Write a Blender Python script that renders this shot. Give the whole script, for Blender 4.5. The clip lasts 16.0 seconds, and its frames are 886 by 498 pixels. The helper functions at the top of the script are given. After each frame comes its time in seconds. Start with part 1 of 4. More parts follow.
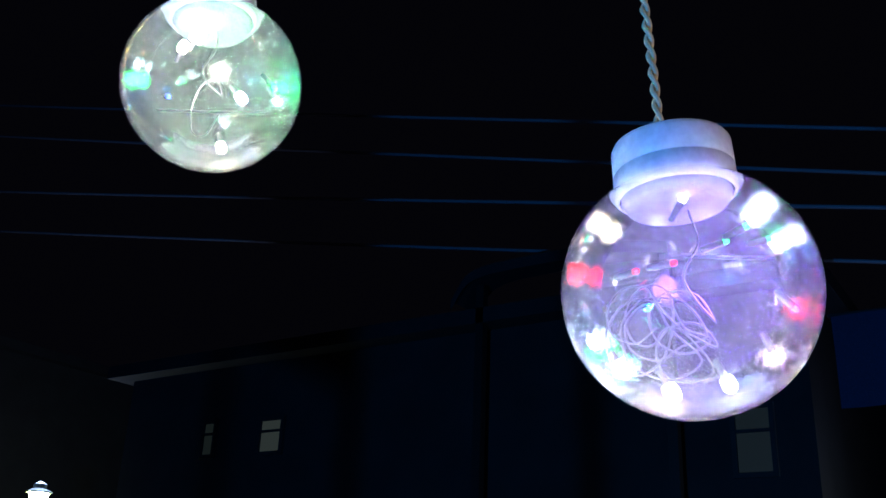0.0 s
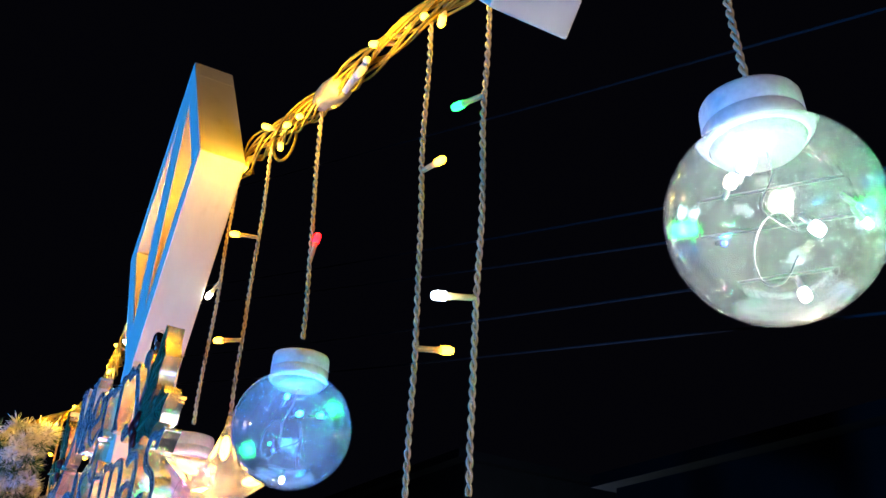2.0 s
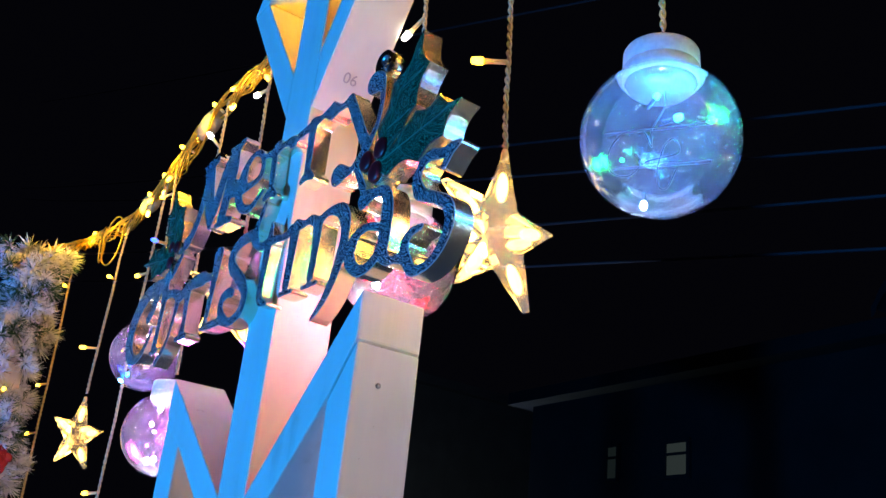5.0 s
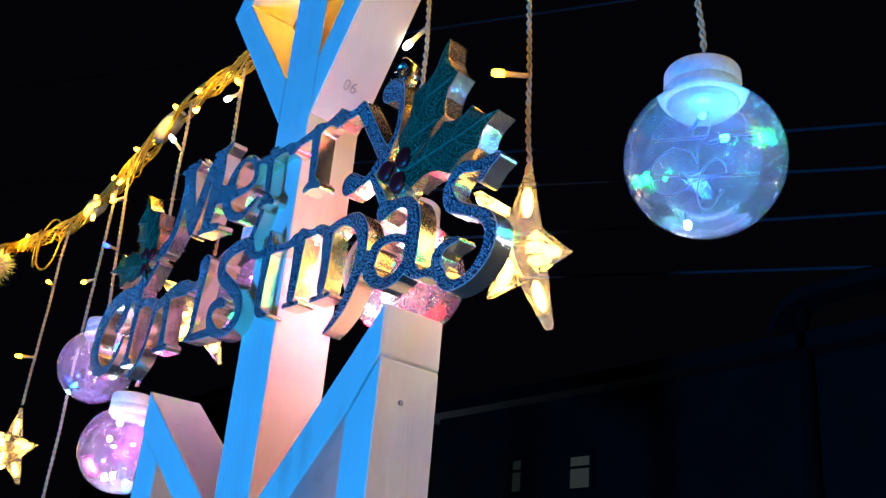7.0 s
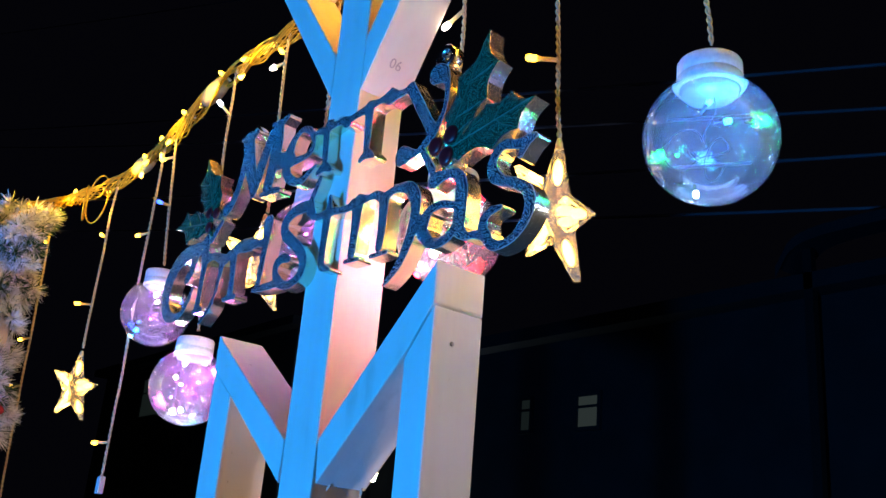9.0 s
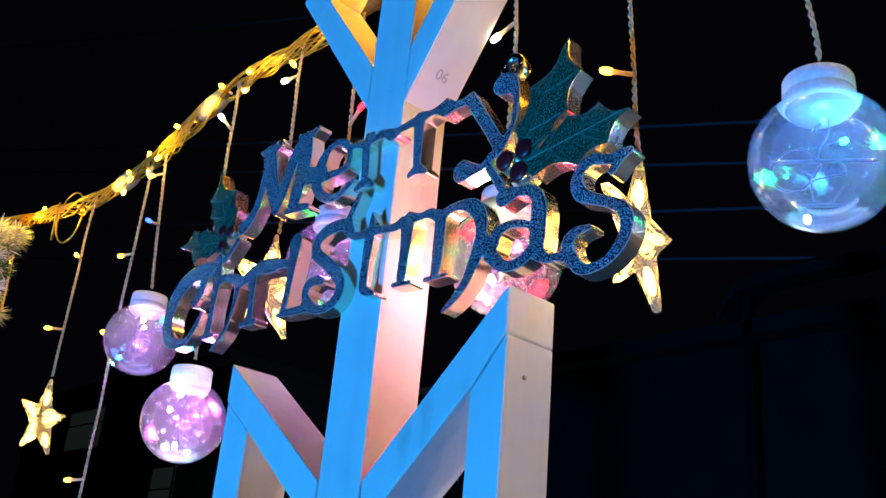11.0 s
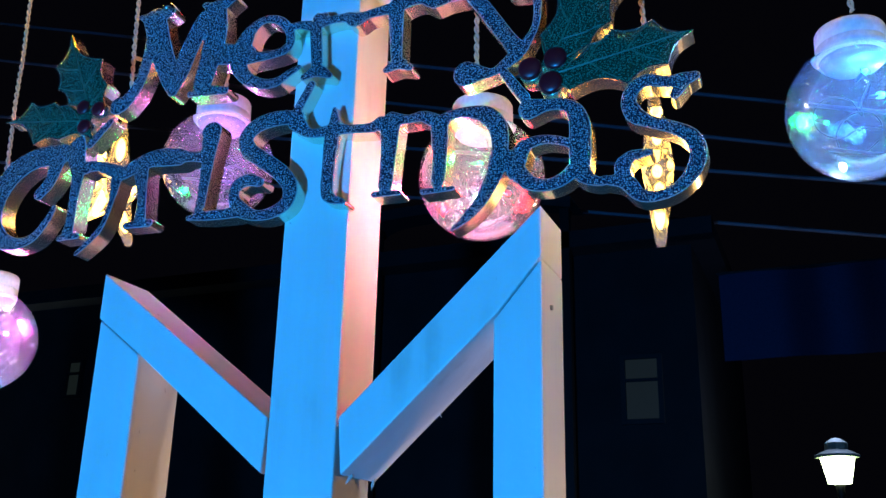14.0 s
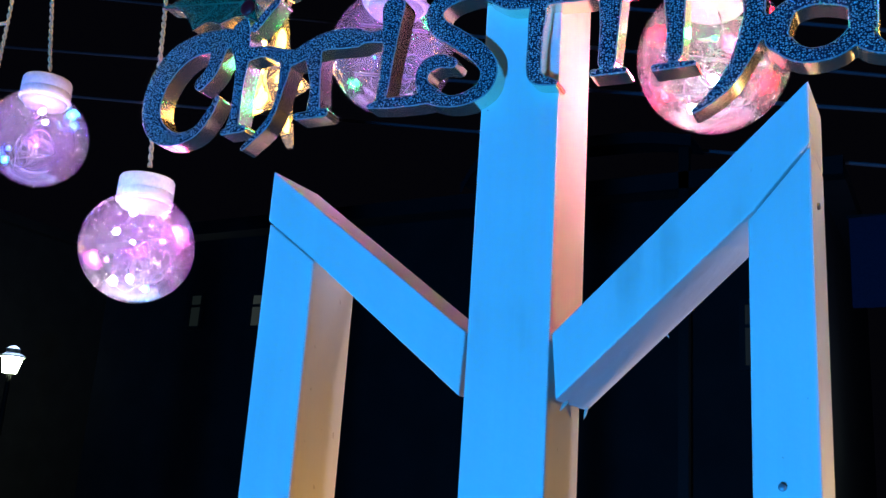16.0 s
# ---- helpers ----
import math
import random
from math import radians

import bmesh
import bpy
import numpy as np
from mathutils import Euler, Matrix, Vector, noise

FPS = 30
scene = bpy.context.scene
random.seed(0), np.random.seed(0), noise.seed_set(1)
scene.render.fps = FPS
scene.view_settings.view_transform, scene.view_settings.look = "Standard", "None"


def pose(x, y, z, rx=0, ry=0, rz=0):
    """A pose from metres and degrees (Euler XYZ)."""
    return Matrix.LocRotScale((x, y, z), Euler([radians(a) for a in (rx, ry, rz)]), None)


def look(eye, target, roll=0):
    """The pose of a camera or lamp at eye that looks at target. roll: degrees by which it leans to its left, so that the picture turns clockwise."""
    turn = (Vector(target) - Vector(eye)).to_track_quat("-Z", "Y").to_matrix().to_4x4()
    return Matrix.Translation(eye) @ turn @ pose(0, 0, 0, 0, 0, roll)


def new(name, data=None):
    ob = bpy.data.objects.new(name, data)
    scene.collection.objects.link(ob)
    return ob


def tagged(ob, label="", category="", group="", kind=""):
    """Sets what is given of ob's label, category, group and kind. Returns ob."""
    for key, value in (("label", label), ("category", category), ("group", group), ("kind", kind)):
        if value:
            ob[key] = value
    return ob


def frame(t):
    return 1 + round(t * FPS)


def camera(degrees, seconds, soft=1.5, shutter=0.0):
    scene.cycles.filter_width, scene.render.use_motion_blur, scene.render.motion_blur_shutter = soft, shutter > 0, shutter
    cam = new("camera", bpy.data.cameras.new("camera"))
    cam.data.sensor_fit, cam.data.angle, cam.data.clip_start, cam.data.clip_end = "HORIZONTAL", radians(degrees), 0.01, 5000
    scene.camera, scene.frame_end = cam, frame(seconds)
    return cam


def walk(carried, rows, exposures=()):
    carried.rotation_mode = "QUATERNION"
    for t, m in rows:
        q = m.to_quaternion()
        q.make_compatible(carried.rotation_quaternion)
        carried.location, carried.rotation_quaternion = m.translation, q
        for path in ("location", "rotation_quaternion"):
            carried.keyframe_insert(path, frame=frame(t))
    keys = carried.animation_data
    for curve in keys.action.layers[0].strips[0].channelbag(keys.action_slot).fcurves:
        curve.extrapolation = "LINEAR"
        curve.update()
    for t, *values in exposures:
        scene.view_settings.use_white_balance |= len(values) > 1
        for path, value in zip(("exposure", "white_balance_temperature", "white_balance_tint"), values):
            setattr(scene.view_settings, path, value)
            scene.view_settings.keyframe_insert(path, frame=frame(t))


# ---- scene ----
cam = camera(49.97, 16.0, soft=1.5)
PATH = [
    (0, (0.9905, -0.1476, 1.5368), (-0.0377, 1.4015, 2.2739), 2.36),
    (0.2, (0.9956, -0.1463, 1.5413), (-0.1348, 1.3373, 2.2631), 2.43),
    (0.4, (0.9916, -0.1331, 1.5449), (-0.2368, 1.2796, 2.2486), 2.22),
    (0.5, (0.9857, -0.1260, 1.5496), (-0.2886, 1.2519, 2.2409), 1.76),
    (0.6, (0.9795, -0.1192, 1.5542), (-0.3375, 1.2245, 2.2323), 0.90),
    (1, (0.9700, -0.1060, 1.5682), (-0.4570, 1.1133, 2.2589), -0.50),
    (1.5, (0.9234, -0.1147, 1.5804), (-0.6106, 0.9361, 2.3171), 1.59),
    (2, (0.9103, -0.1435, 1.5901), (-0.6882, 0.6855, 2.4604), 4.20),
    (2.5, (0.9205, -0.1446, 1.5897), (-0.7530, 0.5347, 2.4487), 5.04),
    (3, (0.9001, -0.1554, 1.5516), (-0.8612, 0.4606, 2.2715), 5.00),
    (3.5, (0.8541, -0.1696, 1.5329), (-0.9272, 0.4670, 2.1822), 4.43),
    (4, (0.7589, -0.1961, 1.5258), (-0.9334, 0.6291, 2.2004), 4.76),
    (4.5, (0.6448, -0.2489, 1.5231), (-0.9059, 0.7841, 2.2500), 4.97),
    (4.7, (0.6214, -0.2485, 1.5202), (-0.9420, 0.7627, 2.2504), 6.07),
    (6.8, (0.5665, -0.3063, 1.5082), (-0.8466, 0.8752, 2.2876), 4.99),
    (7, (0.5532, -0.2988, 1.5152), (-0.8733, 0.8695, 2.2898), 5.18),
    (7.5, (0.5500, -0.2928, 1.5130), (-0.9338, 0.8158, 2.2675), 5.66),
    (8, (0.5968, -0.3607, 1.4960), (-0.8710, 0.8023, 2.1980), 4.76),
    (8.5, (0.6162, -0.3828, 1.4905), (-0.8326, 0.8304, 2.1454), 4.21),
    (9, (0.6070, -0.3754, 1.4910), (-0.8564, 0.8169, 2.1520), 4.86),
    (9.5, (0.5992, -0.3734, 1.4962), (-0.8838, 0.7756, 2.1895), 4.70),
    (10, (0.6158, -0.3827, 1.4957), (-0.8545, 0.7858, 2.1832), 4.72),
    (10.2, (0.6025, -0.3882, 1.4963), (-0.8528, 0.7974, 2.1866), 4.73),
    (12.3, (0.3612, -0.4124, 1.4907), (-0.6737, 1.0678, 2.3498), 5.18),
    (12.5, (0.3469, -0.4338, 1.4914), (-0.6085, 1.1129, 2.3249), 4.47),
    (13, (0.3131, -0.4619, 1.4761), (-0.4671, 1.2303, 2.2026), 2.30),
    (13.5, (0.2832, -0.4718, 1.4722), (-0.4532, 1.2712, 2.1201), 1.49),
    (14, (0.2789, -0.4696, 1.5000), (-0.4466, 1.2789, 2.1455), 1.32),
    (14.5, (0.2523, -0.4525, 1.5424), (-0.4962, 1.2773, 2.2115), 1.94),
    (15, (0.2269, -0.4375, 1.5689), (-0.5800, 1.2177, 2.3495), 4.84),
    (15.5, (0.2066, -0.4242, 1.5406), (-0.6590, 1.2501, 2.2094), 4.43),
    (16, (0.1925, -0.4154, 1.4993), (-0.7477, 1.2723, 2.0168), 3.96),
]
walk(cam, [(t, look(eye, target, roll)) for t, eye, target, roll in PATH])

# ---- night sky, lamps ----
world = bpy.data.worlds.new("night")
scene.world = world
world.use_nodes = True
world.node_tree.nodes["Background"].inputs[0].default_value = (0.13, 0.13, 0.25, 1)
world.node_tree.nodes["Background"].inputs[1].default_value = 0.0085


def lamp(name, kind, m, watts, colour, size=0.02, spread=60):
    data = bpy.data.lights.new(name, kind)
    data.energy, data.color = watts, colour
    if kind == "AREA":
        data.size = size
    else:
        data.shadow_soft_size = size
    if kind == "SPOT":
        data.spot_size, data.spot_blend = radians(spread), 0.4
    ob = new(name, data)
    ob.matrix_world = m
    return ob


# the blue floodlight low in front of the frame; added unseen spots: two past its far end, a white fill behind the
# camera
lamp("blue_floodlight", "SPOT", look((-0.22, -2.65, 0.20), (0.15, 0, 1.8)), 640, (0.012, 0.30, 1.0), 0.06, 125)
lamp("unseen_spot", "SPOT", look((3.2, 0.40, 1.10), (-0.1, 0.0, 1.75)), 68, (1.0, 0.86, 0.97), 0.12, 45)
# added warm fill for the beams' right faces, no known source
lamp("unseen_spot", "SPOT", look((2.1, 5.60, 1.66), (-0.1, 0.05, 1.6)), 130, (1.0, 0.62, 0.26), 0.10, 24)
# added unseen warm lamp low behind the frame, lights the left post's inner face
lamp("warm_glow", "POINT", Matrix.Translation((-0.055, 0.075, 1.32)), 1.5, (1.0, 0.56, 0.13), 0.02)
# added weak white fill for the front faces and the sign
lamp("unseen_spot", "SPOT", look((1.6, -6.0, 4.2), (0.1, 0, 1.8)), 30, (1.0, 0.93, 0.85), 0.25, 40)


# ---- materials ----
def material(name):
    m = bpy.data.materials.new(name)
    m.use_nodes = True
    nodes, links = m.node_tree.nodes, m.node_tree.links
    return m, nodes, links, nodes["Principled BSDF"]


def noise_node(nodes, links, scale, detail=4, stretch=(1, 1, 1)):
    co, mp, n = nodes.new("ShaderNodeTexCoord"), nodes.new("ShaderNodeMapping"), nodes.new("ShaderNodeTexNoise")
    mp.inputs["Scale"].default_value = stretch
    links.new(co.outputs["Object"], mp.inputs[0])
    links.new(mp.outputs[0], n.inputs["Vector"])
    n.inputs["Scale"].default_value, n.inputs["Detail"].default_value = scale, detail
    return n


def ramp(nodes, links, source, stops):
    r = nodes.new("ShaderNodeValToRGB")
    while len(r.color_ramp.elements) < len(stops):
        r.color_ramp.elements.new(0.5)
    for e, (p, c) in zip(r.color_ramp.elements, stops):
        e.position, e.color = p, (*c, 1)
    links.new(source, r.inputs[0])
    return r


def bump(nodes, links, source, bsdf, strength, distance):
    b = nodes.new("ShaderNodeBump")
    b.inputs["Strength"].default_value, b.inputs["Distance"].default_value = strength, distance
    links.new(source, b.inputs["Height"])
    links.new(b.outputs[0], bsdf.inputs["Normal"])
    return b


def plain(name, colour, rough=0.5, metal=0.0, wobble=0.15, scale=60, bumpy=0.0005):
    m, nodes, links, b = material(name)
    n = noise_node(nodes, links, scale)
    lo, hi = ([max(0, c * (1 + s)) for c in colour] for s in (-wobble, wobble))
    links.new(ramp(nodes, links, n.outputs[0], [(0.3, lo), (0.7, hi)]).outputs[0], b.inputs["Base Color"])
    b.inputs["Roughness"].default_value, b.inputs["Metallic"].default_value = rough, metal
    bump(nodes, links, n.outputs[0], b, 0.3, bumpy)
    return m


def wood_paint():
    m, nodes, links, b = material("white_painted_wood")
    grain = noise_node(nodes, links, 60, 6, (1.0, 1.0, 0.06))
    stain = noise_node(nodes, links, 9, 5)
    mix = nodes.new("ShaderNodeMath")
    mix.operation, mix.inputs[1].default_value = "MULTIPLY_ADD", 0.5
    links.new(grain.outputs[0], mix.inputs[0])
    links.new(stain.outputs[0], mix.inputs[2])
    c = ramp(nodes, links, mix.outputs[0], [(0.45, (0.56, 0.48, 0.38)), (0.62, (0.74, 0.68, 0.60)), (0.95, (0.80, 0.76, 0.70))])
    speck = noise_node(nodes, links, 210, 3, (1, 1, 0.6))
    mask = ramp(nodes, links, speck.outputs[0], [(0.745, (0, 0, 0)), (0.80, (1, 1, 1))])
    worn = nodes.new("ShaderNodeMix")
    worn.data_type = "RGBA"
    links.new(mask.outputs[0], worn.inputs["Factor"])
    links.new(c.outputs[0], worn.inputs["A"])
    worn.inputs["B"].default_value = (0.24, 0.16, 0.09, 1)
    links.new(worn.outputs["Result"], b.inputs["Base Color"])
    b.inputs["Roughness"].default_value = 0.5
    high = nodes.new("ShaderNodeMath")
    high.operation, high.inputs[1].default_value = "MULTIPLY_ADD", 1.4
    links.new(stain.outputs[0], high.inputs[0])
    links.new(grain.outputs[0], high.inputs[2])
    bump(nodes, links, high.outputs[0], b, 0.5, 0.0014)
    return m


def pebbled(name, lo, hi, rough, metal, cells=720):
    """A moulded plastic face with a fine hammered relief; its glints are painted, tops light and hollows dark."""
    m, nodes, links, b = material(name)
    co, v = nodes.new("ShaderNodeTexCoord"), nodes.new("ShaderNodeTexVoronoi")
    links.new(co.outputs["Object"], v.inputs["Vector"])
    v.inputs["Scale"].default_value = cells
    v.inputs["Randomness"].default_value = 0.75
    # highlights on the relief go into the base colour here
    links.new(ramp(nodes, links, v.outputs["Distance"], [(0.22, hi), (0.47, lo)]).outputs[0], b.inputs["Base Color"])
    b.inputs["Roughness"].default_value, b.inputs["Metallic"].default_value = rough, metal
    inv = nodes.new("ShaderNodeMath")
    inv.operation, inv.inputs[0].default_value = "SUBTRACT", 1.0
    links.new(v.outputs["Distance"], inv.inputs[1])
    bump(nodes, links, inv.outputs[0], b, 1.0, 0.0014)
    return m


def scuffs(nodes, links):
    """Broad cloudy haze broken up by fine scratches and specks."""
    broad, fine = noise_node(nodes, links, 22, 3), noise_node(nodes, links, 420, 4, (1, 1, 0.45))
    mix = nodes.new("ShaderNodeMath")
    mix.operation = "MULTIPLY"
    links.new(broad.outputs[0], mix.inputs[0])
    links.new(fine.outputs[0], mix.inputs[1])
    gain = nodes.new("ShaderNodeMath")
    gain.operation, gain.inputs[1].default_value = "MULTIPLY", 1.9
    links.new(mix.outputs[0], gain.inputs[0])
    return gain


def clear_plastic(name, tint, haze, gloss_rough=0.05, scuffed=False):
    """A thin clear shell: it lets most light straight through, scatters a little, and shines at its rim."""
    m, nodes, links, b = material(name)
    nodes.remove(b)
    out = nodes["Material Output"]
    clear, dif, trl, gl = (nodes.new("ShaderNodeBsdf" + k) for k in ("Transparent", "Diffuse", "Translucent", "Glossy"))
    clear.inputs[0].default_value = (0.97, 0.97, 0.97, 1)
    dif.inputs[0].default_value = trl.inputs[0].default_value = (*tint, 1)
    gl.inputs["Roughness"].default_value = gloss_rough
    milk, body, shine = (nodes.new("ShaderNodeMixShader") for _ in range(3))
    milk.inputs[0].default_value = 0.6
    links.new(dif.outputs[0], milk.inputs[1])
    links.new(trl.outputs[0], milk.inputs[2])
    n = noise_node(nodes, links, 45, 5)
    if scuffed:
        n = scuffs(nodes, links)
    h = nodes.new("ShaderNodeMapRange")
    h.inputs["From Min"].default_value, h.inputs["From Max"].default_value = 0.3, 0.75
    h.inputs["To Min"].default_value, h.inputs["To Max"].default_value = haze * 0.5, haze * 1.6
    links.new(n.outputs[0], h.inputs[0])
    links.new(h.outputs[0], body.inputs[0])
    links.new(clear.outputs[0], body.inputs[1])
    links.new(milk.outputs[0], body.inputs[2])
    f = nodes.new("ShaderNodeFresnel")
    f.inputs[0].default_value = 1.45
    links.new(f.outputs[0], shine.inputs[0])
    links.new(body.outputs[0], shine.inputs[1])
    links.new(gl.outputs[0], shine.inputs[2])
    bp = nodes.new("ShaderNodeBump")
    bp.inputs["Strength"].default_value, bp.inputs["Distance"].default_value = 0.25, 0.0006
    links.new(n.outputs[0], bp.inputs["Height"])
    links.new(bp.outputs[0], gl.inputs["Normal"])
    links.new(shine.outputs[0], out.inputs[0])
    return m


def glow(name, colour, strength):
    m, nodes, links, b = material(name)
    b.inputs["Base Color"].default_value = (*(0.1 + 0.7 * c for c in colour), 1)
    b.inputs["Emission Color"].default_value = (*colour, 1)
    b.inputs["Emission Strength"].default_value = strength
    return m


def translucent(name, colour, rough=0.35, through_light=0.5):
    m, nodes, links, b = material(name)
    t, mix = nodes.new("ShaderNodeBsdfTranslucent"), nodes.new("ShaderNodeMixShader")
    n = noise_node(nodes, links, 300)
    lo = [c * 0.8 for c in colour]
    c = ramp(nodes, links, n.outputs[0], [(0.3, lo), (0.7, colour)])
    links.new(c.outputs[0], b.inputs["Base Color"])
    links.new(c.outputs[0], t.inputs[0])
    b.inputs["Roughness"].default_value = rough
    mix.inputs[0].default_value = through_light
    links.new(b.outputs[0], mix.inputs[1])
    links.new(t.outputs[0], mix.inputs[2])
    links.new(mix.outputs[0], nodes["Material Output"].inputs[0])
    return m


PAINT = wood_paint()
FACE = pebbled("dark_face_painted_glints", (0.030, 0.050, 0.085), (0.97, 0.97, 0.98), 0.22, 0.5, 860)
rim_nodes, rim_links = FACE.node_tree.nodes, FACE.node_tree.links
rim_bsdf = rim_nodes["Principled BSDF"]
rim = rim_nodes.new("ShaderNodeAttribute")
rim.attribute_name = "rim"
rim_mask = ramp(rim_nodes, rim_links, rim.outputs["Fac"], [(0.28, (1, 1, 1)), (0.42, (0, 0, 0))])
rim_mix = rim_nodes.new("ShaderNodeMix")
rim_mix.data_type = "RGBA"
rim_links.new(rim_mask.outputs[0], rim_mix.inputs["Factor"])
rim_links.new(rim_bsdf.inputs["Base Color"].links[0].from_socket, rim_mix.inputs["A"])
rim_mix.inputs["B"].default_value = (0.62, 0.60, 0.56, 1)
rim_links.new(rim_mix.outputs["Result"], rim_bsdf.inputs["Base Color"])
LEAF = pebbled("green_leaf_plastic", (0.004, 0.065, 0.03), (0.07, 0.42, 0.24), 0.24, 0.25, 1000)
VEIN = plain("leaf_vein_green", (0.014, 0.13, 0.06), 0.5, 0.0)
BERRY = plain("dark_red_berry", (0.20, 0.006, 0.010), 0.35)
GOLD = plain("gold_foil", (0.93, 0.80, 0.55), 0.22, 0.92, 0.10, 60, 0.0010)
SILVER = plain("silver_foil", (0.78, 0.76, 0.74), 0.15, 1.0, 0.1, 90, 0.0004)
SHELL = clear_plastic("clear_globe_plastic", (0.88, 0.88, 0.90), 0.115, 0.05, True)
STARSHELL = clear_plastic("clear_star_plastic", (0.95, 0.88, 0.70), 0.17, 0.08)
CAP = translucent("milky_white_cap", (0.82, 0.80, 0.82), 0.35, 0.25)
PLUG = translucent("milky_plug", (0.34, 0.34, 0.38), 0.3, 0.3)
# wires are clear; the amber of the bulbs' light is put into their colour
WIRE = translucent("clear_twisted_wire", (0.82, 0.66, 0.42), 0.22, 0.4)
ROPEWIRE = translucent("clear_wire_amber_glow_tint", (0.44, 0.29, 0.04), 0.2, 0.4)
FINE = translucent("fine_clear_wire", (0.27, 0.26, 0.27), 0.25, 0.5)
# white holders, with the gold glow of their bulbs in the colour
HOLDER = translucent("glow_tinted_led_holder", (0.84, 0.68, 0.36), 0.35, 0.4)
YELLOW = glow("warm_yellow_led", (1.0, 0.53, 0.03), 12)
WARM = glow("warm_white_led", (1.0, 0.60, 0.10), 8)
WHITE = glow("white_led", (1.0, 0.86, 0.62), 24)
COOL = glow("cool_white_led", (0.66, 0.84, 1.0), 26)
RED = glow("red_led", (1.0, 0.004, 0.010), 10)
GREEN = glow("green_led", (0.012, 1.0, 0.12), 9)
BLUE = glow("blue_led", (0.02, 0.07, 1.0), 8)
PINK = glow("pink_led", (1.0, 0.14, 0.62), 12)
CYAN = glow("cyan_led", (0.03, 0.50, 1.0), 12)
OFFLED = translucent("unlit_led", (0.8, 0.78, 0.72))
ASPHALT = plain("dark_asphalt", (0.05, 0.05, 0.055), 0.85, 0, 0.3, 8, 0.004)
# the night's darkness is put into these near-black wall and roof colours
HOUSEWALL = plain("night_dark_wall", (0.032, 0.032, 0.034), 0.9, 0, 0.2, 2, 0.01)
ROOFMAT = plain("night_dark_roof", (0.030, 0.030, 0.033), 0.7, 0, 0.15, 3, 0.01)
BLACKPLASTIC = plain("grey_cable_sheath", (0.36, 0.38, 0.44), 0.4)
DARKMETAL = plain("dark_metal", (0.05, 0.05, 0.05), 0.5, 0.6)
def dim_pane(*a):
    m = glow(*a)
    m.node_tree.nodes["Principled BSDF"].inputs["Base Color"].default_value = (0.03, 0.03, 0.035, 1)
    return m


DIMPANE = dim_pane("dimly_lit_pane", (0.62, 0.80, 0.72), 0.035)
GREENPANE = dim_pane("greenish_lit_pane", (0.45, 0.66, 0.60), 0.014)


# ---- mesh helpers ----
def part(name, bm, mat, parent=None, label="", smooth=False):
    me = bpy.data.meshes.new(name)
    if smooth:
        for f in bm.faces:
            f.smooth = True
    bm.to_mesh(me)
    bm.free()
    me.materials.append(mat)
    ob = new(name, me)
    ob.parent = parent
    return tagged(ob, label)


def thing(name, at, label, category, group="", kind=""):
    ob = new(name)
    ob.empty_display_size = 0.02
    ob.matrix_world = at if isinstance(at, Matrix) else Matrix.Translation(at)
    return tagged(ob, label, category, group, kind)


def tube(bm, points, radius, sides=6, closed=False):
    """A round tube along points; radius is a number or one for each point."""
    pts = [Vector(p) for p in points]
    rs = radius if isinstance(radius, (list, tuple)) else [radius] * len(pts)
    rings, up = [], Vector((0.31, 0.77, 0.55)).normalized()
    n = len(pts)
    for i, p in enumerate(pts):
        a, b = (pts[i - 1], pts[(i + 1) % n]) if closed else (pts[max(i - 1, 0)], pts[min(i + 1, n - 1)])
        d = (b - a).normalized()
        u = (up - d * up.dot(d)).normalized()
        up = u
        v = d.cross(u)
        rings.append([bm.verts.new(p + rs[i] * (math.cos(k * math.tau / sides) * u + math.sin(k * math.tau / sides) * v)) for k in range(sides)])
    for i in range(n if closed else n - 1):
        a, b = rings[i], rings[(i + 1) % n]
        for k in range(sides):
            bm.faces.new((a[k], a[(k + 1) % sides], b[(k + 1) % sides], b[k]))
    if not closed:
        bm.faces.new(list(reversed(rings[0])))
        bm.faces.new(rings[-1])


def lathe(bm, profile, segs=24):
    """A body turned about z from (radius, z) pairs, bottom to top or back."""
    rings = []
    for r, z in profile:
        rings.append([bm.verts.new((r * math.cos(k * math.tau / segs), r * math.sin(k * math.tau / segs), z)) for k in range(segs)] if r > 1e-6 else [bm.verts.new((0, 0, z))])
    for a, b in zip(rings, rings[1:]):
        for k in range(segs):
            j = (k + 1) % segs
            loop = [a[k % len(a)], a[j % len(a)], b[j % len(b)], b[k % len(b)]]
            loop = [v for i, v in enumerate(loop) if v not in loop[:i]]
            if len(loop) > 2:
                bm.faces.new(loop)


def prism(bm, outline, y0, y1, soft=0.0012):
    """A board with the given outline in x and z, from y0 to y1, its long edges slightly rounded."""
    front = [bm.verts.new((x, y0, z)) for x, z in outline]
    back = [bm.verts.new((x, y1, z)) for x, z in outline]
    bm.faces.new(front)
    bm.faces.new(list(reversed(back)))
    for i in range(len(front)):
        j = (i + 1) % len(front)
        bm.faces.new((front[j], front[i], back[i], back[j]))
    bmesh.ops.recalc_face_normals(bm, faces=bm.faces)
    if soft:
        bmesh.ops.bevel(bm, geom=list(bm.edges), offset=soft, segments=2, affect="EDGES", profile=0.6)


def box(bm, lo, hi, soft=0.0):
    prism(bm, [(lo[0], lo[2]), (hi[0], lo[2]), (hi[0], hi[2]), (lo[0], hi[2])], lo[1], hi[1], soft)


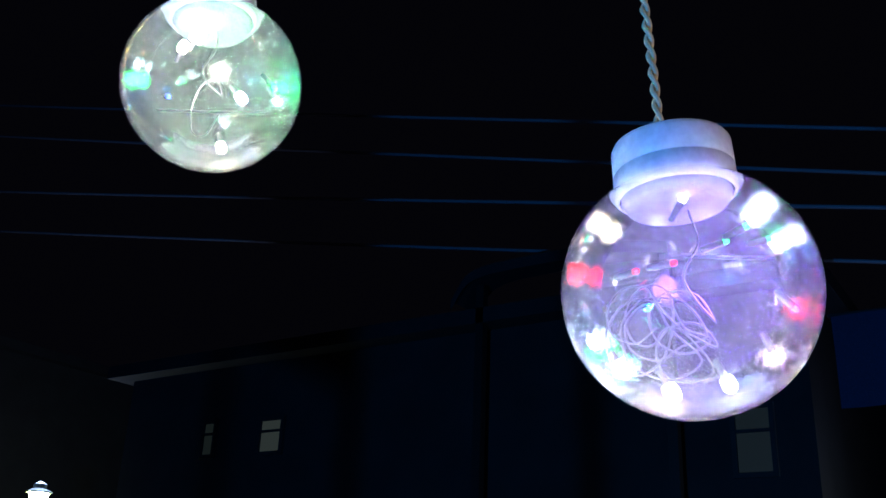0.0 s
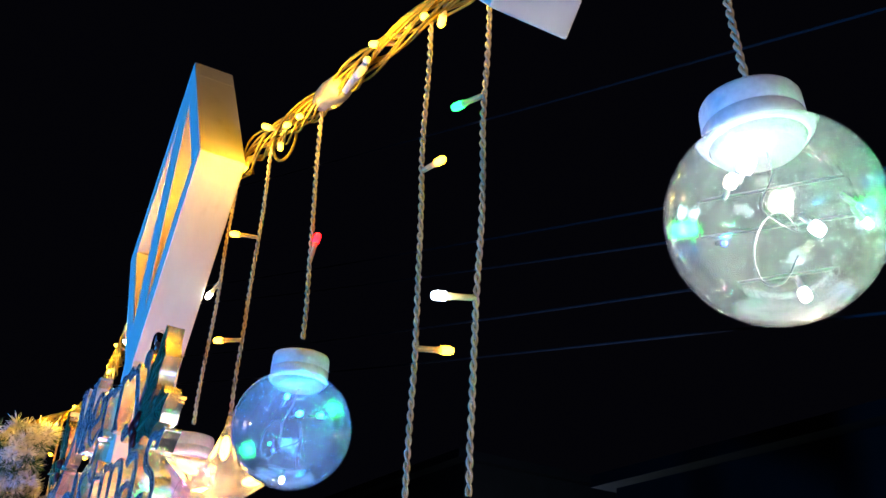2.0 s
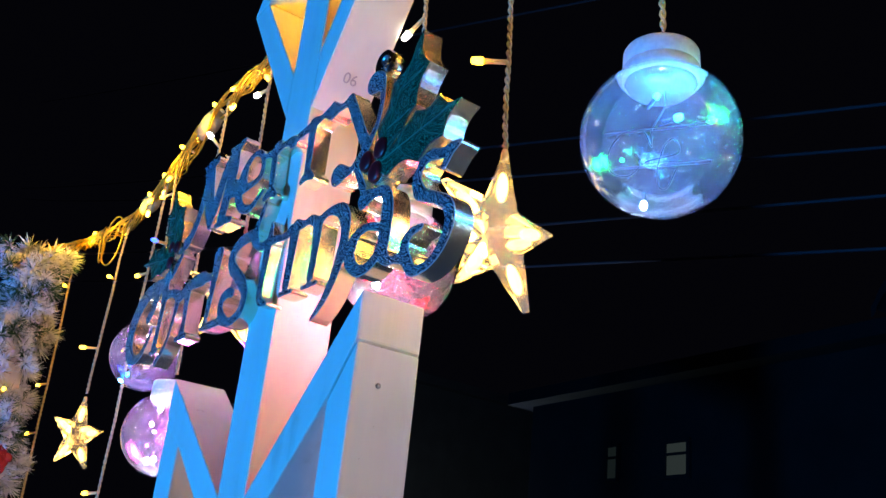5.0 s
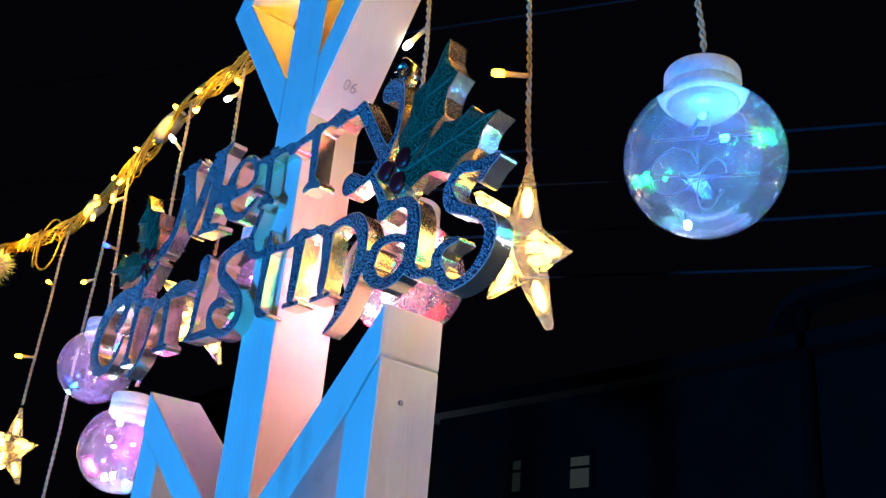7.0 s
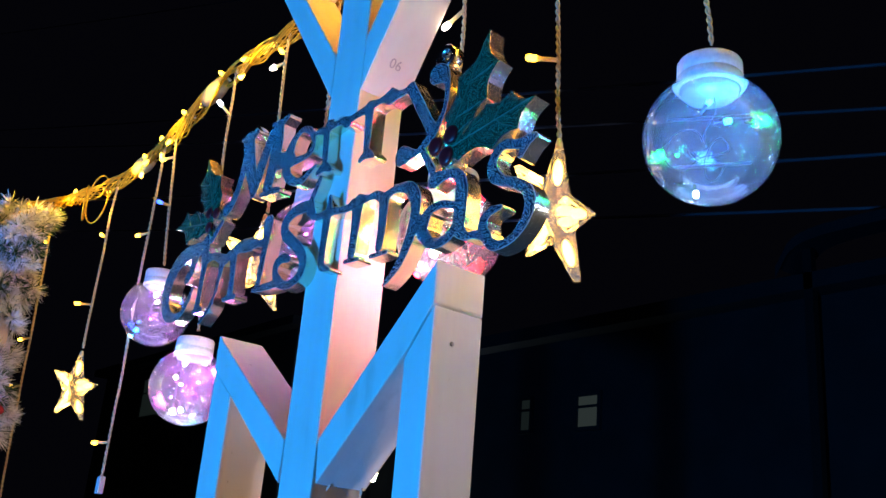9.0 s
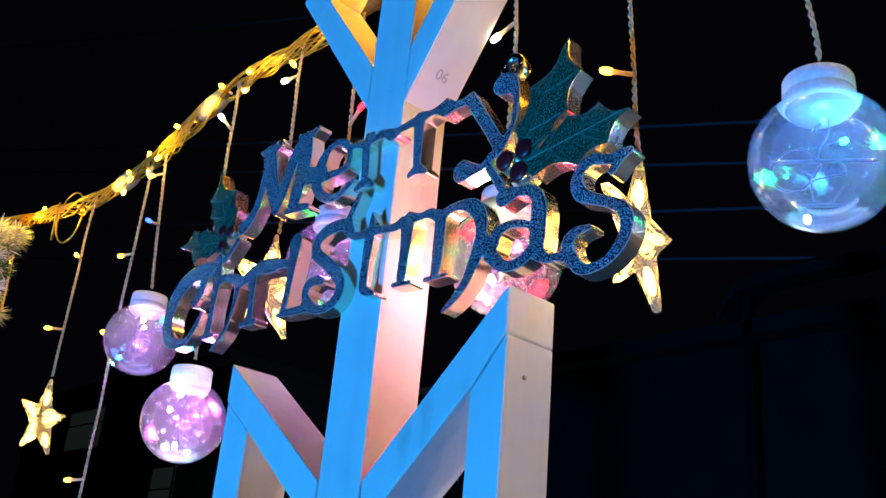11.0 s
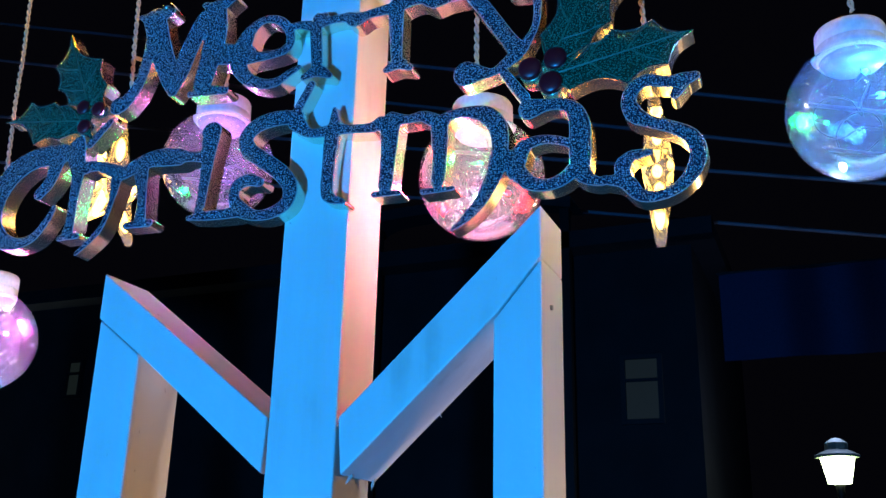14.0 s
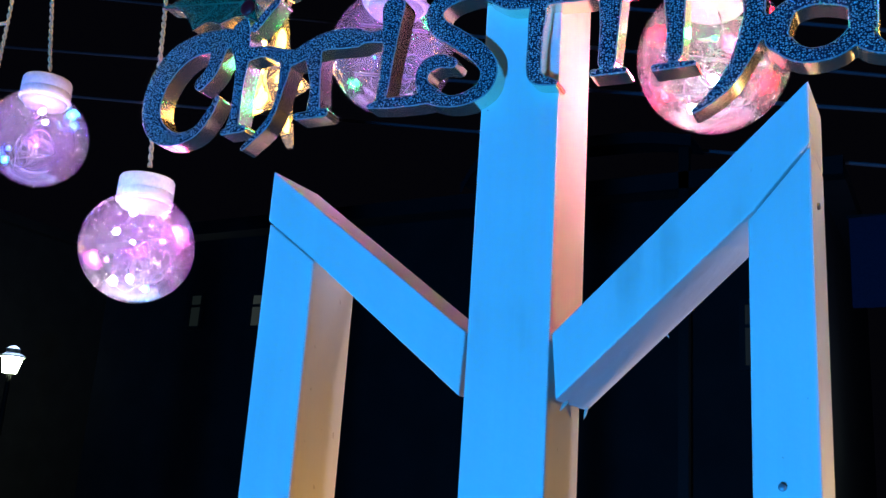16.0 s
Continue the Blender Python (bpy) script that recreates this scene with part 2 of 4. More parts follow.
def smooth_line(points, steps=8):
    """A Catmull-Rom line through the points."""
    p = [Vector(q) for q in points]
    p = [2 * p[0] - p[1]] + p + [2 * p[-1] - p[-2]]
    out = []
    for i in range(1, len(p) - 2):
        for s in range(steps):
            t = s / steps
            a, b, c, d = p[i - 1 : i + 3]
            out.append(0.5 * (2 * b + (c - a) * t + (2 * a - 5 * b + 4 * c - d) * t * t + (3 * b - a - 3 * c + d) * t**3))
    return out + [p[-2]]


# ---- ground ----
bm = bmesh.new()
bmesh.ops.create_grid(bm, x_segments=40, y_segments=40, size=400)
for v in bm.verts:
    v.co.z = 0.03 * noise.noise(v.co * 0.05) if max(abs(v.co.x), abs(v.co.y)) > 25 else 0.0
tagged(part("ground", bm, ASPHALT), "dark grey asphalt ground at night", "ground", kind="structure")

# ---- the white wooden frame, a row of arms like a snowflake ----
frame_thing = thing("wooden_frame", (0, 0, 0), "white-painted wooden snowflake frame of square beams under blue light", "frame")
D = 0.044


def beam(name, outline, y0=0.0, y1=D, label=""):
    b = bmesh.new()
    prism(b, outline, y0, y1, 0.0013)
    return part(name, b, PAINT, frame_thing, label)


beam("post", [(-0.022, 0), (0.022, 0), (0.022, 2.1925), (0, 2.222), (-0.022, 2.1925)], label="tall square centre post")
beam("side_post", [(-0.155, 0), (-0.1215, 0), (-0.1218, 1.6255), (-0.1560, 1.6505)], 0.001, D)
beam("side_post", [(0.1140, 0), (0.1405, 0), (0.1412, 1.6622), (0.1166, 1.6327), (0.1140, 1.6300)], 0.001, D)
beam("brace", [(-0.0246, 1.5508), (-0.0229, 1.5830), (-0.1566, 1.6825), (-0.1566, 1.6518), (-0.1218, 1.6266)], 0.0, D)
beam("brace", [(0.0260, 1.5492), (0.1166, 1.6338), (0.1412, 1.6634), (0.1412, 1.6930), (0.0229, 1.5808)], 0.0, D)
beam("branch", [(-0.0225, 1.8720), (-0.0225, 1.9130), (-0.110, 2.0280), (-0.140, 2.0280)])
beam("branch", [(0.0225, 1.8640), (0.135, 2.0380), (0.1055, 2.0380), (0.0225, 1.9140)])
beam("branch", [(-0.140, 2.0285), (-0.110, 2.0285), (-0.0225, 2.1500), (-0.0225, 2.1915)])
beam("branch", [(0.135, 2.0385), (0.0225, 2.1915), (0.0225, 2.1500), (0.1055, 2.0385)])

NAIL = plain("grey_nail_head", (0.35, 0.34, 0.34), 0.45, 0.7)
KNOT = plain("dark_wood_knot", (0.28, 0.18, 0.11), 0.7)
for x, y, z, way in ((0.1418, 0.018, 1.639, (1, 0, 0)), (0.1418, 0.024, 1.470, (1, 0, 0)), (0.126, -0.0004, 1.515, (0, -1, 0))):
    b = bmesh.new()
    lathe(b, [(0, 0.0009), (0.0011, 0.0008), (0.0016, 0.0003), (0.0016, -0.002)], 12)
    n = part("nail", b, NAIL, frame_thing, "small nail head", True)
    n.matrix_basis = Matrix.Translation((x, y, z)) @ Vector(way).to_track_quat("Z", "Y").to_matrix().to_4x4()
for x, y, z, r in ((-0.118, 0.012, 1.6531, 0.0020), (-0.098, 0.030, 1.6379, 0.0014), (-0.060, 0.016, 1.6089, 0.0016)):
    b = bmesh.new()
    lathe(b, [(r, -0.0005), (r * 0.9, 0.0006), (r * 0.4, 0.0002), (0, 0.0003)], 12)
    n = part("knot", b, KNOT, frame_thing, "dark knot in the wood", True)
    n.matrix_basis = Matrix.Translation((x, y, z)) @ Vector((0.607, 0, 0.795)).to_track_quat("Z", "Y").to_matrix().to_4x4() @ Matrix.Diagonal((1.6, 0.8, 1, 1))
SPLINTER = plain("raw_wood_splinter", (0.55, 0.46, 0.36), 0.7)
for x, y, z, way, long in ((0.0648, 0.0435, 1.5900, (0.5, 0.1, -0.85), 0.005), (0.0732, 0.0435, 1.5985, (0.9, 0.2, -0.3), 0.004), (0.0270, 0.040, 1.5500, (-0.3, 0.2, -0.9), 0.006), (0.0266, 0.012, 1.5496, (-0.5, -0.1, -0.8), 0.005), (-0.1091, 0.0435, 1.6160, (0.7, 0.2, -0.6), 0.004)):
    b = bmesh.new()
    lathe(b, [(0, -0.002), (0.0010, -0.0015), (0.0008, long * 0.5), (0, long)], 5)
    n = part("splinter", b, SPLINTER, frame_thing, "raw splinter on a sawn edge")
    n.matrix_basis = Matrix.Translation((x, y, z)) @ Vector(way).to_track_quat("Z", "Y").to_matrix().to_4x4()
GRAPHITE = plain("grey_pencil", (0.46, 0.41, 0.40), 0.7)
text = bpy.data.curves.new("pencil_mark", "FONT")
text.body, text.size, text.extrude, text.align_x, text.align_y = "06", 0.012, 0.0002, "CENTER", "CENTER"
text.materials.append(GRAPHITE)
mark = new("pencil_mark", text)
mark.parent = frame_thing
out = Vector((0.8398, 0, -0.5429))
up = Vector((0.5429, 0, 0.8398))
across = up.cross(out)
mark.matrix_basis = Matrix.Translation(Vector((0.0388, 0.0205, 1.8892)) + out * 0.0006) @ Matrix((across, up, out)).transposed().to_4x4()
tagged(mark, "faint pencilled number on the branch")

neighbour = thing("wooden_frame", (1.14, 0.028, 0), "white-painted wooden arm of the neighbouring frame, lit blue in front", "frame")
for name, outline in (("post", [(-0.022, 0), (0.022, 0), (0.022, 2.58), (-0.022, 2.58)]), ("branch", [(-0.554, 1.908), (-0.532, 1.884), (-0.0225, 2.494), (-0.0225, 2.542)])):
    b = bmesh.new()
    prism(b, outline, 0.0, D, 0.0013)
    part(name, b, PAINT, neighbour)

# ---- the sign ----
sign = thing("christmas_sign", pose(0, 0, 1.78, 0, 0, 1.95), "moulded Merry Christmas sign, dark blue letters with painted glints, gold sides, holly", "sign")
SY, ST = -0.0100, 0.0120
STROKES = []


def letter(*strokes):
    """Strokes of one letter: (x, z, half width) along each, in millimetres."""
    STROKES.extend(strokes)


letter([(-144.1, 85.4, 1.3), (-131.7, 81.9, 5.3), (-117.5, 85.2, 2.2)], [(-132.6, 64.4, 3.9), (-133.7, 48.5, 4.2), (-138.5, 30.6, 4.2), (-147.5, 19.1, 5), (-152.6, 17.3, 6.3)], [(-131.5, 80.7, 8.7), (-123.6, 57.2, 8), (-114.8, 36.5, 7), (-109.5, 21.4, 3.6)], [(-109.1, 21.3, 3.6), (-103.9, 37.2, 6.5), (-98.7, 54, 6.6), (-91.4, 70.9, 6.6), (-83.2, 77.7, 6.6)], [(-91.2, 84.6, 1.7), (-81.6, 80.3, 4.6), (-68, 85.5, 2.1)], [(-81.3, 78.7, 7.4), (-80, 59.4, 8.5), (-82.5, 40.4, 7.5), (-85.6, 25.6, 7.1), (-87.6, 19.1, 4.7)], [(-95.1, 16.9, 2), (-79.5, 16.8, 3.1), (-67.7, 15.2, 2.3)], [(-78, 44.5, 7.9), (-64.7, 41.3, 7), (-53.1, 39.9, 5.4)])
letter([(-51.8, 36, 3.8), (-33.1, 36, 2.6), (-23.3, 39.2, 3), (-22.2, 48.7, 2.6), (-29.2, 59.1, 2.7), (-41, 63.4, 2.3), (-51.7, 57.6, 3.9), (-57.1, 46.8, 6.2), (-59.9, 34.7, 5.8), (-53.7, 22.9, 4.2), (-42.4, 15.9, 3.3), (-30.5, 14.7, 2.9), (-20.4, 20, 2.2), (-14.3, 22.9, 1.5)], [(-23.4, 53.4, 2.3), (-15.1, 53.8, 2.6), (-4, 50.8, 3.7)], [(-157, 6.2, 2.1), (-171.5, -8.5, 2.9)])
letter([(-4, 50.8, 4.1), (-1.3, 23.6, 3.6)], [(-9.9, 15, 2.1), (-0.8, 17.9, 3.9), (8.3, 13.1, 1.7)], [(-4.1, 52.3, 4.1), (8.2, 53.2, 2.6), (18.7, 52.9, 3.3), (24.4, 49.9, 4.6), (32.5, 52, 2.8), (45.8, 53.4, 3.5)], [(-4.3, 8.4, 2.5), (-12.4, -7.4, 2.8)], [(-1.2, 55.6, 5.2), (1.5, 56.7, 3)])
letter([(51.9, 52.6, 4.9), (53.5, 17.4, 3.3)], [(47.1, 10.3, 2), (54.6, 13.2, 3.6), (62.8, 9.3, 1.6)], [(51.8, 54.4, 5.2), (62.3, 55, 2.4), (70.3, 55.6, 3.1), (77.8, 54.5, 6.1), (85.4, 53.1, 3.4), (94.2, 52.8, 2.7), (101.3, 53.9, 4.3)], [(77.6, 59.5, 2.4), (77.8, 52.4, 4.7)])
letter([(101.9, 52.4, 4.3), (114.2, 33.6, 4.4), (124.5, 17.4, 4.3), (130.2, 9.3, 5.1)], [(129.9, 54.7, 7.9), (135.2, 52.9, 6.9), (139.8, 48.8, 3.8), (142.5, 39, 2.2), (141.2, 24.1, 1.8), (136.5, 14.4, 2.4), (130.2, 6.8, 3.9), (122.7, 1.2, 3), (115.3, -3, 2.1), (107.1, -2.5, 4.3), (98.9, -1.4, 7.7)], [(122.2, -5, 2.4), (134.1, -22.7, 2.9)])
letter([(-193.9, -13.2, 7.2), (-214.5, -13.3, 7.3), (-230.9, -19.8, 8.3), (-242, -32.5, 8.3), (-246.5, -48.1, 7.3), (-244.1, -61.5, 6.8), (-235.6, -71.3, 5.8), (-222.2, -75.6, 3.7), (-207.8, -72.2, 2.8), (-198, -60.5, 2.4), (-194.1, -52.4, 1.6)], [(-197.1, -17.9, 5.9), (-201.2, -32.7, 4.6), (-208.7, -40.7, 4.2)])
letter([(-180.9, -5.5, 4.2), (-182.2, -12.6, 7.1), (-178.4, -29.6, 4.9), (-178.6, -47.8, 3.2), (-178.7, -65.5, 3.5), (-179.6, -71.8, 4.3)], [(-185.9, -75.4, 1.6), (-171.3, -74.8, 1.9)], [(-178.3, -26.7, 4.9), (-161.8, -26.3, 3.2), (-148.1, -31.5, 4.3), (-139.3, -34.2, 4.3)], [(-145, -36.4, 4.3), (-147, -52.9, 1.9), (-150.3, -66.6, 1.5), (-156.2, -76, 1.9), (-169.8, -87.5, 1.1)])
letter([(-125.9, -34.7, 5.4), (-122.7, -54, 3), (-122.2, -67.7, 4.1)], [(-133.1, -72, 1.9), (-114.3, -72, 2.2)], [(-139.3, -34.2, 4.3), (-129.3, -29.9, 5), (-118.7, -27, 5.4), (-107.6, -27.1, 6.1), (-96.9, -28.5, 5.6)], [(-98.9, -27.6, 5.6), (-89, -29.4, 3), (-78.7, -30.1, 4)])
letter([(-74.5, -14, 7), (-74.9, -32.7, 4.4), (-76.2, -49.6, 3.6), (-77.4, -64.5, 3.2), (-79.4, -70, 2.5)], [(-85.3, -72, 1.1), (-72.5, -71.9, 2.8), (-58.1, -72.1, 3.1), (-49, -71.1, 4)])
letter([(-12.5, -12.5, 4.2), (-27.4, -11.6, 4.9), (-40.6, -14.3, 5), (-47.9, -21.6, 5), (-45.2, -30.6, 4.9), (-34.5, -38.7, 4.8), (-21, -49.3, 5), (-13.8, -59.3, 4.6), (-15.3, -69.3, 4.2), (-24.4, -74.9, 3.6), (-36.5, -75.7, 3), (-47, -70.6, 4.4), (-53.1, -62.3, 3.4), (-51.5, -54.2, 4.1), (-43.4, -51.4, 3.8), (-35.3, -53.7, 2.7)], [(-12.8, -16.2, 5.2), (-3.3, -24.9, 2.7), (11.1, -25.4, 3.7)])
letter([(13.2, -11, 1), (13.7, -20.6, 3.3), (12.4, -32, 4.6), (11.6, -48, 3.9), (11.4, -63.6, 3.8), (13.6, -69.8, 3.1), (23.1, -73.6, 1.2)], [(11.7, -24.8, 3.7), (25, -26.4, 2.6), (38, -27.4, 2.9), (44.8, -25.4, 4.2)])
letter([(51.2, -27.8, 6), (50.8, -47.2, 4.6), (49.8, -66, 4.2)], [(42.8, -71.3, 1.5), (58.6, -72, 1.2)], [(51.6, -23.7, 4.4), (62.3, -25.5, 2.5), (72, -25, 3.1), (80.3, -29.4, 4)], [(82.8, -34.5, 5.1), (83.4, -52.1, 4.1), (82.5, -67.4, 3.8)], [(73.4, -73.2, 1.5), (91.8, -73.3, 1.1)], [(82.7, -30.8, 4.5), (91.5, -26.8, 2.7), (101.7, -26.7, 3.3), (111.7, -30.3, 5), (118.5, -39.5, 5.2), (119.7, -51.3, 4.5), (117.8, -62.8, 5), (113.4, -73.9, 4.1), (107, -84.9, 3.3), (98.9, -92.9, 2.2), (91.8, -98, 0.8)], [(119.4, -58.6, 5.6), (128.3, -61.9, 6.1)])
letter([(128.3, -61.9, 6.1), (134.6, -52.8, 3.6), (144.5, -50.6, 2.5), (153.6, -52.3, 2.2), (160.8, -55.5, 1.9)], [(129.1, -67.9, 4.9), (137.5, -76, 3.7), (146.5, -78, 3.2), (155.5, -75.6, 3.4), (162.8, -69.2, 3.7)], [(136.8, -30.5, 6), (147.3, -29.5, 3.4), (156.9, -30.6, 3.3), (163, -35.7, 4.4), (165.5, -45.7, 5.6), (165.3, -62.4, 5.8), (165.7, -72.8, 4.7), (172.9, -79, 2.5), (180.2, -79.3, 2.3)])
letter([(180.2, -79.6, 2.3), (189.2, -81.2, 4), (196.2, -89.7, 3.2), (205.3, -91.5, 2.6), (216.5, -87.8, 2.8), (225, -78.5, 3.8), (227.7, -67.8, 4.1), (224, -59.2, 3.9), (215.2, -53.4, 3.2), (203.7, -48.3, 3.3), (195.9, -43.3, 4.4), (192.7, -34.9, 3.9), (195.9, -26.9, 3.4), (203.5, -23.3, 3.4), (212.6, -25.8, 2.9), (222.2, -25.9, 3.6), (228.9, -24.5, 2)], [(188.6, -79.1, 3.5), (187.8, -72.2, 3.8), (192.9, -67.1, 2.8), (202.5, -66, 1.5)], [(222, -27.5, 3.3), (217.4, -34.4, 2.3)])


def leaf_outline(tips, steps=7):
    """A holly leaf's edge: from pointed lobe to pointed lobe, drawn in between them, in millimetres."""
    p = [Vector(t) for t in tips]
    mid = sum(p, Vector((0, 0))) / len(p)
    line = []
    for a, b in zip(p, p[1:] + p[:1]):
        bite = 0.16 * (b - a).length
        inward = Vector((-(b - a).y, (b - a).x)).normalized()
        if inward.dot(mid - (a + b) / 2) < 0:
            inward = -inward
        for i in range(steps):
            u = i / steps
            line.append(a.lerp(b, u) + inward * (bite * math.sin(math.pi * u)))
    return line


def build_lettering():
    """One cast piece: the letters' strokes run into one another; the face is slightly domed at its rim, the sides are drawn straight back."""
    step = 1.0
    xs, zs = np.arange(-280, 262, step), np.arange(-130, 115, step)
    gx, gz = np.meshgrid(xs, zs, indexing="ij")
    d = np.full(gx.shape, 1e3)
    for pts in STROKES:
        line = smooth_line(pts, 5) if len(pts) > 2 else [Vector(p) for p in pts]
        for a, b in zip(line, line[1:]):
            ab = np.array((b.x - a.x, b.y - a.y))
            t = np.clip(((gx - a.x) * ab[0] + (gz - a.y) * ab[1]) / max(ab @ ab, 1e-6), 0, 1)
            d = np.minimum(d, np.hypot(gx - a.x - t * ab[0], gz - a.y - t * ab[1]) - a.z - t * (b.z - a.z) - 0.45)
    face, side = bmesh.new(), bmesh.new()
    depth = face.verts.layers.float.new("rim")
    inner, cross, wall = {}, {}, {}

    def node(i, j):
        if (i, j) not in inner:
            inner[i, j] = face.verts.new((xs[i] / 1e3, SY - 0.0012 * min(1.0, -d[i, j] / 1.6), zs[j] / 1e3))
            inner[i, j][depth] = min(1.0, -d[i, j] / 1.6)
        return inner[i, j]

    def edge(a, b):
        a, b = min(a, b), max(a, b)
        if (a, b) not in cross:
            t = d[a] / (d[a] - d[b])
            x, z = xs[a[0]] + t * (xs[b[0]] - xs[a[0]]), zs[a[1]] + t * (zs[b[1]] - zs[a[1]])
            cross[a, b] = face.verts.new((x / 1e3, SY, z / 1e3))
            wall[a, b] = (side.verts.new((x / 1e3, SY, z / 1e3)), side.verts.new((x / 1e3, SY + ST, z / 1e3)))
        return cross[a, b], wall[a, b]

    for i, j in np.argwhere((d[:-1, :-1] < 0) | (d[1:, :-1] < 0) | (d[1:, 1:] < 0) | (d[:-1, 1:] < 0)):
        corner = [(int(i), int(j)), (int(i) + 1, int(j)), (int(i) + 1, int(j) + 1), (int(i), int(j) + 1)]
        loop, cuts = [], []
        for a, b in zip(corner, corner[1:] + corner[:1]):
            if d[a] < 0:
                loop.append(node(*a))
            if (d[a] < 0) != (d[b] < 0):
                v, w = edge(a, b)
                loop.append(v)
                cuts.append((w, d[a] < 0))
        if len(loop) > 2:
            face.faces.new(loop)
        for k in range(len(cuts)):
            (w0, out), (w1, _) = cuts[k], cuts[(k + 1) % len(cuts)]
            if out:
                side.faces.new((w0[0], w1[0], w1[1], w0[1]))
    bmesh.ops.recalc_face_normals(side, faces=side.faces)
    part("letter_face", face, FACE, sign, "dark blue hammered face, glints painted in its colour", True)
    part("letter_side", side, GOLD, sign, "mirror-gold side walls", True)


build_lettering()


def holly_leaf(tips, base, tip):
    line = leaf_outline(tips)
    y, bb, tt = SY - 0.0012, Vector(base), Vector(tip)
    along, n = tt - bb, len(line)
    fall = 0.0016

    def on_rib(p):
        u = max(0.0, min(1.0, (p - bb).dot(along) / along.length_squared))
        return bb + along * u, u

    b = bmesh.new()
    rim = [b.verts.new((p.x / 1e3, y, p.y / 1e3)) for p in line]
    soft = [b.verts.new((p.lerp(on_rib(p)[0], 0.12).x / 1e3, y - fall * 0.55, p.lerp(on_rib(p)[0], 0.12).y / 1e3)) for p in line]
    half = [b.verts.new((p.lerp(on_rib(p)[0], 0.6).x / 1e3, y - fall, p.lerp(on_rib(p)[0], 0.6).y / 1e3)) for p in line]
    axis = [b.verts.new((on_rib(p)[0].x / 1e3, y - fall * 0.7, on_rib(p)[0].y / 1e3)) for p in line]
    for ring, next_ring in ((rim, soft), (soft, half), (half, axis)):
        for i in range(n):
            j = (i + 1) % n
            b.faces.new((ring[i], ring[j], next_ring[j], next_ring[i]))
    bmesh.ops.remove_doubles(b, verts=b.verts, dist=0.00002)
    bmesh.ops.recalc_face_normals(b, faces=b.faces)
    leaf = part("holly_leaf", b, LEAF, sign, "glossy green holly leaf", True)
    s = bmesh.new()
    f0 = [s.verts.new((p.x / 1e3, y, p.y / 1e3)) for p in line]
    f1 = [s.verts.new((p.x / 1e3, SY + ST, p.y / 1e3)) for p in line]
    for i in range(n):
        j = (i + 1) % n
        s.faces.new((f0[i], f0[j], f1[j], f1[i]))
    bmesh.ops.recalc_face_normals(s, faces=s.faces)
    part("leaf_side", s, GOLD, leaf, "mirror-gold side wall")
    e = bmesh.new()
    tube(e, [(p.x / 1e3, y - 0.0001, p.y / 1e3) for p in line], 0.0006, 5, True)
    part("leaf_rim", e, GOLD, leaf, "thin gold rim")
    v = bmesh.new()
    tube(v, [(bb.lerp(tt, u).x / 1e3, y - fall * 0.75, bb.lerp(tt, u).y / 1e3) for u in (0.05, 0.3, 0.6, 0.95)], [0.0007, 0.0006, 0.0005, 0.0003], 5)
    for t in tips[1:-1]:
        p = Vector(t)
        root, u = on_rib(p - along * 0.22)
        if u > 0.88 or (p - root).length < 6:
            continue
        bend = root.lerp(p, 0.5) + along.normalized() * -1.5
        far = root.lerp(p, 0.82)
        tube(v, [(root.x / 1e3, y - fall * 0.78, root.y / 1e3), (bend.x / 1e3, y - fall * 1.0, bend.y / 1e3), (far.x / 1e3, y - fall * 0.75, far.y / 1e3)], [0.0005, 0.0005, 0.0003], 5)
    part("leaf_vein", v, VEIN, leaf, "raised leaf veins")


holly_leaf([(144, -6), (144, 15), (155, 42), (184, 68), (194, 41), (185, 16), (173, 4), (161, -8)], (150, -5), (184, 68))
holly_leaf([(150, -7), (173, 4), (185, 11), (208, 13), (229, 2), (215, -16), (193, -24), (161, -23), (154, -20)], (151, -12), (229, 2))
holly_leaf([(-185, 20), (-195, 24), (-206, 38), (-212, 56), (-202, 81), (-171, 56), (-163, 35), (-162, 17)], (-176, 20), (-202, 81))
holly_leaf([(-170, 19), (-195, 24), (-207, 28), (-228, 31), (-248, 18), (-220, -3), (-199, -2), (-168, -7)], (-174, 8), (-248, 18))
for x, z, r in ((138, -6, 7.6), (153, -2, 7.6), (150, -17, 7.6), (-180, 19, 6), (-167, 16, 6), (-177, 4, 6)):
    b = bmesh.new()
    bmesh.ops.create_uvsphere(b, u_segments=20, v_segments=12, radius=(r - 0.8) / 1e3, matrix=Matrix.Translation((x / 1e3, SY - 0.0030, z / 1e3)) @ Matrix.Diagonal((1, 0.34, 1, 1)))
    berry = part("berry", b, BERRY, sign, "dark red holly berry", True)
    b = bmesh.new()
    lathe(b, [((r - 0.2) / 1e3, 0), ((r - 0.2) / 1e3, 0.0128), ((r - 1.0) / 1e3, 0.0132), ((r - 1.0) / 1e3, 0)], 24)
    cup = part("berry_cup", b, GOLD, berry, "gold wall round the berry", True)
    cup.matrix_basis = Matrix.Translation((x / 1e3, SY + ST - 0.0002, z / 1e3)) @ Matrix.Rotation(math.pi / 2, 4, "X")
